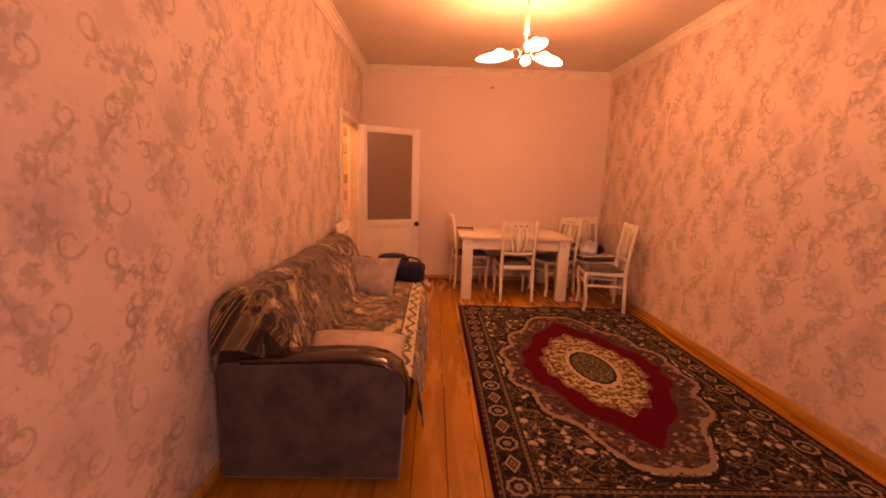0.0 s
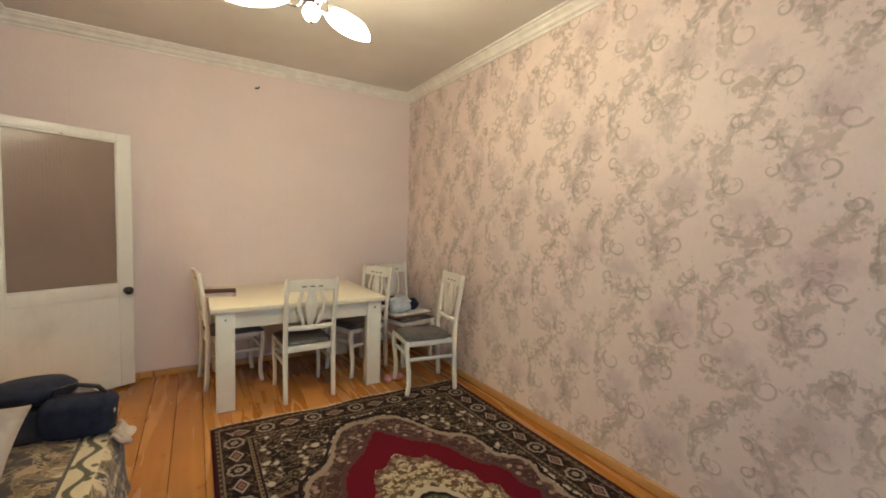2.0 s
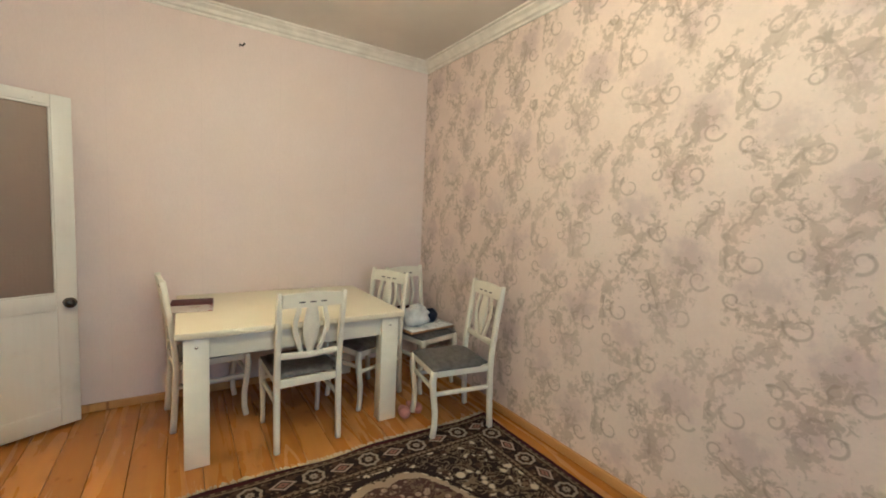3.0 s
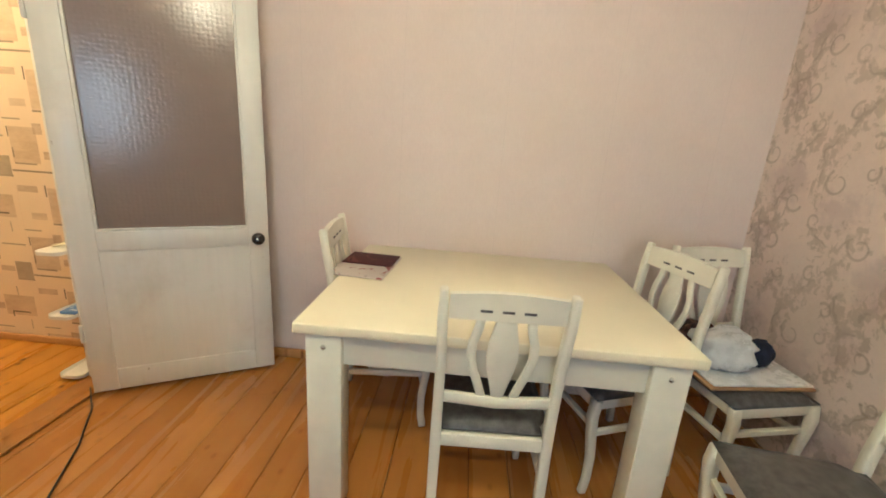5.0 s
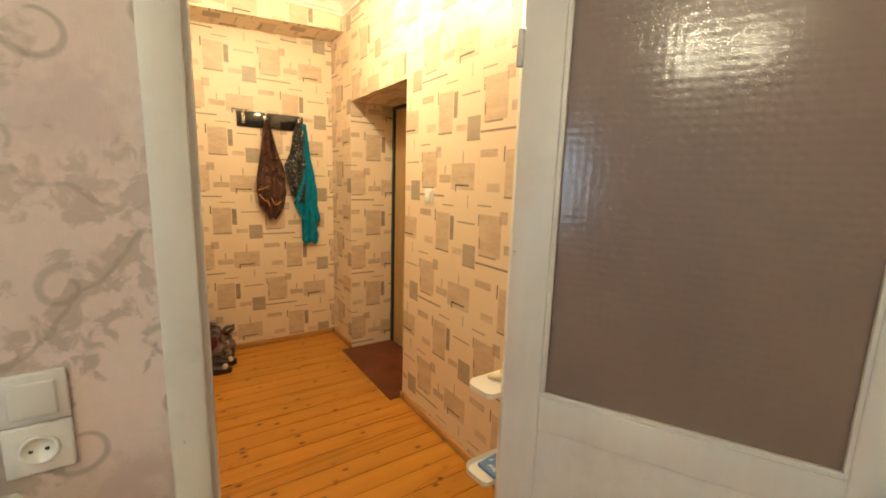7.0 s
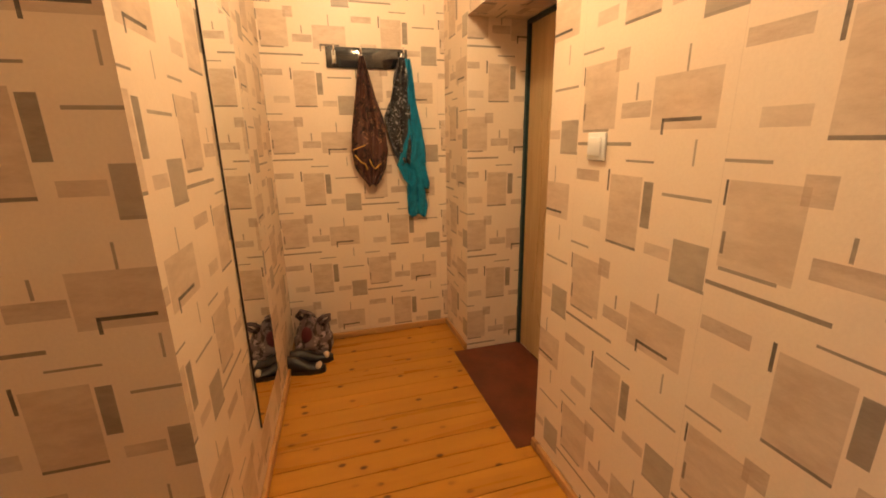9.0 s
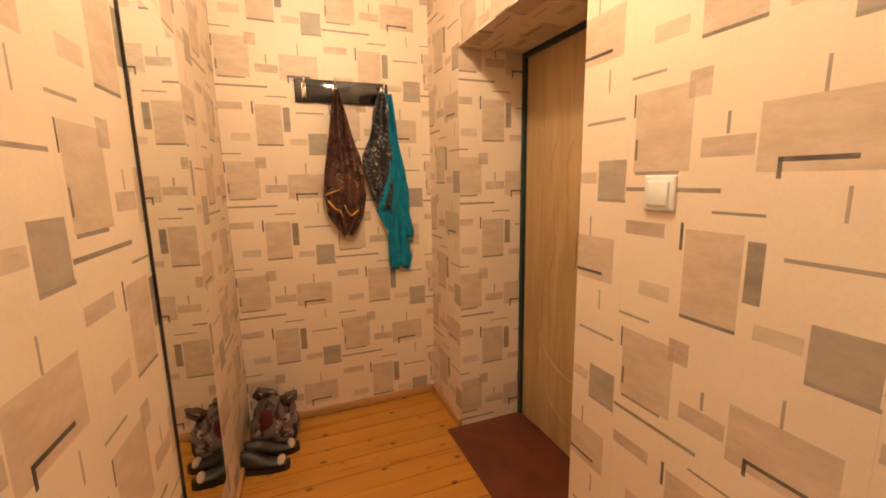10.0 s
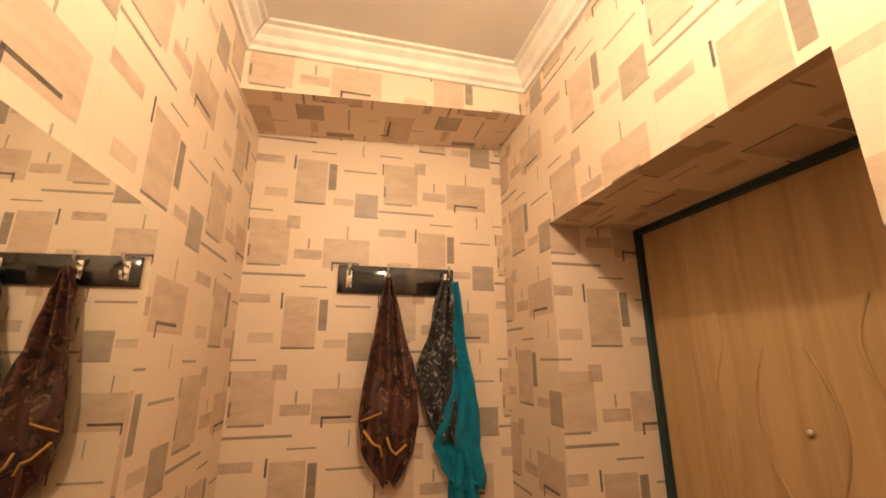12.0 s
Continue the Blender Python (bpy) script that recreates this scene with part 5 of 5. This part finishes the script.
# ---- on the hall floor ----
def shoe_bag():
    b = thing("shoe_bag", "crumpled mauve bag with a dark red patch behind shoes", "bag")
    bm = ball(0, 0, 0, 0.13, 0.115, 0.17, 34, 24)
    for v in bm.verts:
        k = v.co.copy()
        v.co.x *= 1.0 - 0.3 * max(0, k.z / 0.17)
        v.co.y *= 1.0 - 0.3 * max(0, k.z / 0.17)
        v.co *= 1 + 0.24 * noise.noise(k * 10) + 0.16 * noise.noise(k * 26)
        v.co.z = max(v.co.z, -0.11) + 0.11
    bmesh.ops.transform(bm, matrix=Matrix.Translation((-3.385, 4.745, 0.001)), verts=bm.verts)
    part("body", bm, SHOEBAG, b)
    part("patch", ball(-3.300, 4.715, 0.165, 0.024, 0.036, 0.060, 14, 10), DARKRED, b, "dark red printed patch")
    part("handle", tube([(-3.39, 4.70, 0.23), (-3.375, 4.665, 0.275), (-3.36, 4.69, 0.310), (-3.355, 4.74, 0.290), (-3.36, 4.755, 0.24)], 0.017), SHOEBAG, b, "knotted cloth handle")
    part("handle", tube([(-3.36, 4.775, 0.22), (-3.34, 4.82, 0.265), (-3.33, 4.865, 0.275), (-3.335, 4.86, 0.245), (-3.35, 4.81, 0.20)], 0.014), SHOEBAG, b, "knotted cloth handle")


shoe_bag()


def shoe(m):
    """Toe towards +y."""
    s = thing("shoe", "dark trainer with pale toe band, in front of a bag", "shoe", m, "shoes in the hall")
    outline = lambda y: 0.031 + 0.011 * math.sin((y + 0.13) / 0.26 * math.pi) - 0.010 * max(0.0, (y - 0.08) / 0.05) ** 2
    for name, z0, z1, mat, grow in (("sole", 0.0, 0.024, BLACKLEATHER, 1.0), ("upper", 0.0245, 0.0, BLACKLEATHER, 0.94)):
        bm = bmesh.new()
        rows = []
        for i in range(15):
            y = -0.128 + 0.256 * i / 14
            w = outline(y) * grow * (0.72 if i in (0, 14) else 1.0)
            top = z1 if z1 else 0.052 + 0.050 * max(0.0, min(1.0, (0.035 - y) / 0.09)) - 0.012 * max(0.0, (y - 0.05) / 0.07)
            rows.append([bm.verts.new(p) for p in ((-w, y, z0), (w, y, z0), (w * (1.0 if z1 else 0.9), y, (z0 + top) / 2), (w * (1.0 if z1 else 0.5), y, top), (-w * (1.0 if z1 else 0.5), y, top), (-w * (1.0 if z1 else 0.9), y, (z0 + top) / 2))])
        for a, c in zip(rows, rows[1:]):
            for k in range(6):
                bm.faces.new((a[k], a[(k + 1) % 6], c[(k + 1) % 6], c[k])).smooth = not z1
        bm.faces.new(rows[0][::-1]), bm.faces.new(rows[-1])
        bmesh.ops.recalc_face_normals(bm, faces=bm.faces[:])
        part(name, bm, mat, s)
    part("toe_band", ball(0.0, 0.088, 0.040, 0.036, 0.020, 0.020, 16, 10), PALECLOTH, s, "pale toe band")


shoe(pose(-3.245, 4.735, 0.0, 0, 0, 4))
shoe(pose(-3.150, 4.690, 0.0, 0, 0, -12))


def tray_shelf():
    t = thing("tray_shelf", "white plastic shelf with three rounded trays", "shelf")
    for z in (0.03, 0.365, 0.70):
        bm = bmesh.new()
        pts = []
        for cx, cy, a0 in ((-1.022, 5.425, 180), (-0.965, 5.415, 270), (-0.965, 5.66, 0), (-1.022, 5.66, 90)):
            r = 0.045 if cx < -1 else 0.03
            pts += [(cx + r * math.cos(radians(a)), cy + r * math.sin(radians(a))) for a in np.linspace(a0, a0 + 90, 7)]
        face = bm.faces.new([bm.verts.new((x, y, z - 0.014)) for x, y in pts])
        top = bmesh.ops.extrude_face_region(bm, geom=[face])
        bmesh.ops.translate(bm, verts=[v for v in top["geom"] if isinstance(v, bmesh.types.BMVert)], vec=(0, 0, 0.018))
        bmesh.ops.recalc_face_normals(bm, faces=bm.faces[:])
        if z < 0.6:
            bm.faces.ensure_lookup_table()
            upper = max(bm.faces, key=lambda f: f.calc_center_median().z)
            bmesh.ops.inset_region(bm, faces=[upper], thickness=0.010)
            bmesh.ops.translate(bm, verts=upper.verts[:], vec=(0, 0, -0.013))
        part("tray", bm, PLASTIC, t)
    for y in (5.47, 5.65):
        part("post", tube([(-0.96, y, 0.0), (-0.96, y, 0.69)], 0.010), PLASTIC, t)
    part("foot_plate", boxes((-1.03, -0.95, 5.42, 5.67, 0.0, 0.016), bevel=0.004), PLASTIC, t)


tray_shelf()
pan = thing("dustpan", "cream plastic dustpan lying on the shelf", "dustpan", Matrix.Translation((-0.985, 5.53, 0.7045)))
part("handle", sweep([(-0.055, -0.06, 0.008), (-0.02, -0.05, 0.014), (0.0, -0.02, 0.022)], 0.028, 0.014, (0, 1, 0), 0.003), CREAMPLASTIC, pan)
part("scoop", boxes((-0.045, 0.045, -0.02, 0.14, 0.0, 0.030), bevel=0.010), CREAMPLASTIC, pan)
tall = thing("spray_bottle", "pale yellow bottle standing on the shelf", "bottle", Matrix.Translation((-0.975, 5.68, 0.7045)))
part("body", lathe(((0.0, 0.0), (0.026, 0.0), (0.028, 0.02), (0.026, 0.11), (0.012, 0.15), (0.0, 0.15)), 18), CREAMPLASTIC, tall)
part("cap", lathe(((0.0, 0.1505), (0.012, 0.1505), (0.012, 0.185), (0.0, 0.187)), 14), PLASTIC, tall)
carton = thing("printed_packet", "flat blue and white printed packet in the tray", "packet", pose(-1.0, 5.53, 0.3565, 0, 0, 4))
part("body", boxes((-0.042, 0.048, -0.095, 0.09, 0, 0.016), bevel=0.004), BLUEPRINT, carton)
cable = tagged(part("cable", tube([(-0.83, 5.33, 0.016), (-0.70, 5.2, 0.006), (-0.55, 4.98, 0.006), (-0.42, 4.72, 0.006), (-0.36, 4.45, 0.006)], 0.004, 6), BLACKLEATHER), "thin dark cable lying across the floor", "cable")


# ---- floor boards ----
def board_floor(parent, x0, x1, y0, y1, width, material, name):
    me = None
    n = math.ceil((x1 - x0) / width)
    for i in range(n):
        w = width
        a = x0 + i * width
        if a + w > x1:
            a = x1 - w
            if i and a - (x0 + (i - 1) * width) < w - 1e-6:
                w = x1 - (x0 + i * width)
                a = x0 + i * width
        bm = bmesh.new()
        g = 0.0017 if width < 0.15 else 0.0010
        low = [bm.verts.new(p) for p in ((g, y0, -0.0215), (w - g, y0, -0.0215), (w - g, y1, -0.0215), (g, y1, -0.0215))]
        mid = [bm.verts.new(p) for p in ((g, y0, -0.002), (w - g, y0, -0.002), (w - g, y1, -0.002), (g, y1, -0.002))]
        top = [bm.verts.new(p) for p in ((g + 0.001, y0, 0), (w - g - 0.001, y0, 0), (w - g - 0.001, y1, 0), (g + 0.001, y1, 0))]
        for r, s in ((low, mid), (mid, top)):
            for k in range(4):
                bm.faces.new((r[k], r[(k + 1) % 4], s[(k + 1) % 4], s[k]))
        bm.faces.new(top), bm.faces.new(low[::-1])
        if me is None or w != width:
            ob = part(name, bm, material, parent)
            if w == width:
                me = ob.data
        else:
            bm.free()
            ob = new(name, me)
            ob.parent = parent
        ob.location = (a, 0, 0.0004 * math.sin(i * 2.3) - 0.0005)


board_floor(bpy.data.objects["floor"], WEST - 0.1, EAST, SOUTH, NORTH, 0.168, FLOORWOOD, "board")
board_floor(bpy.data.objects["floor_hall"], HW, WEST - 0.1, HS, HN, 0.118, HALLWOOD, "board")
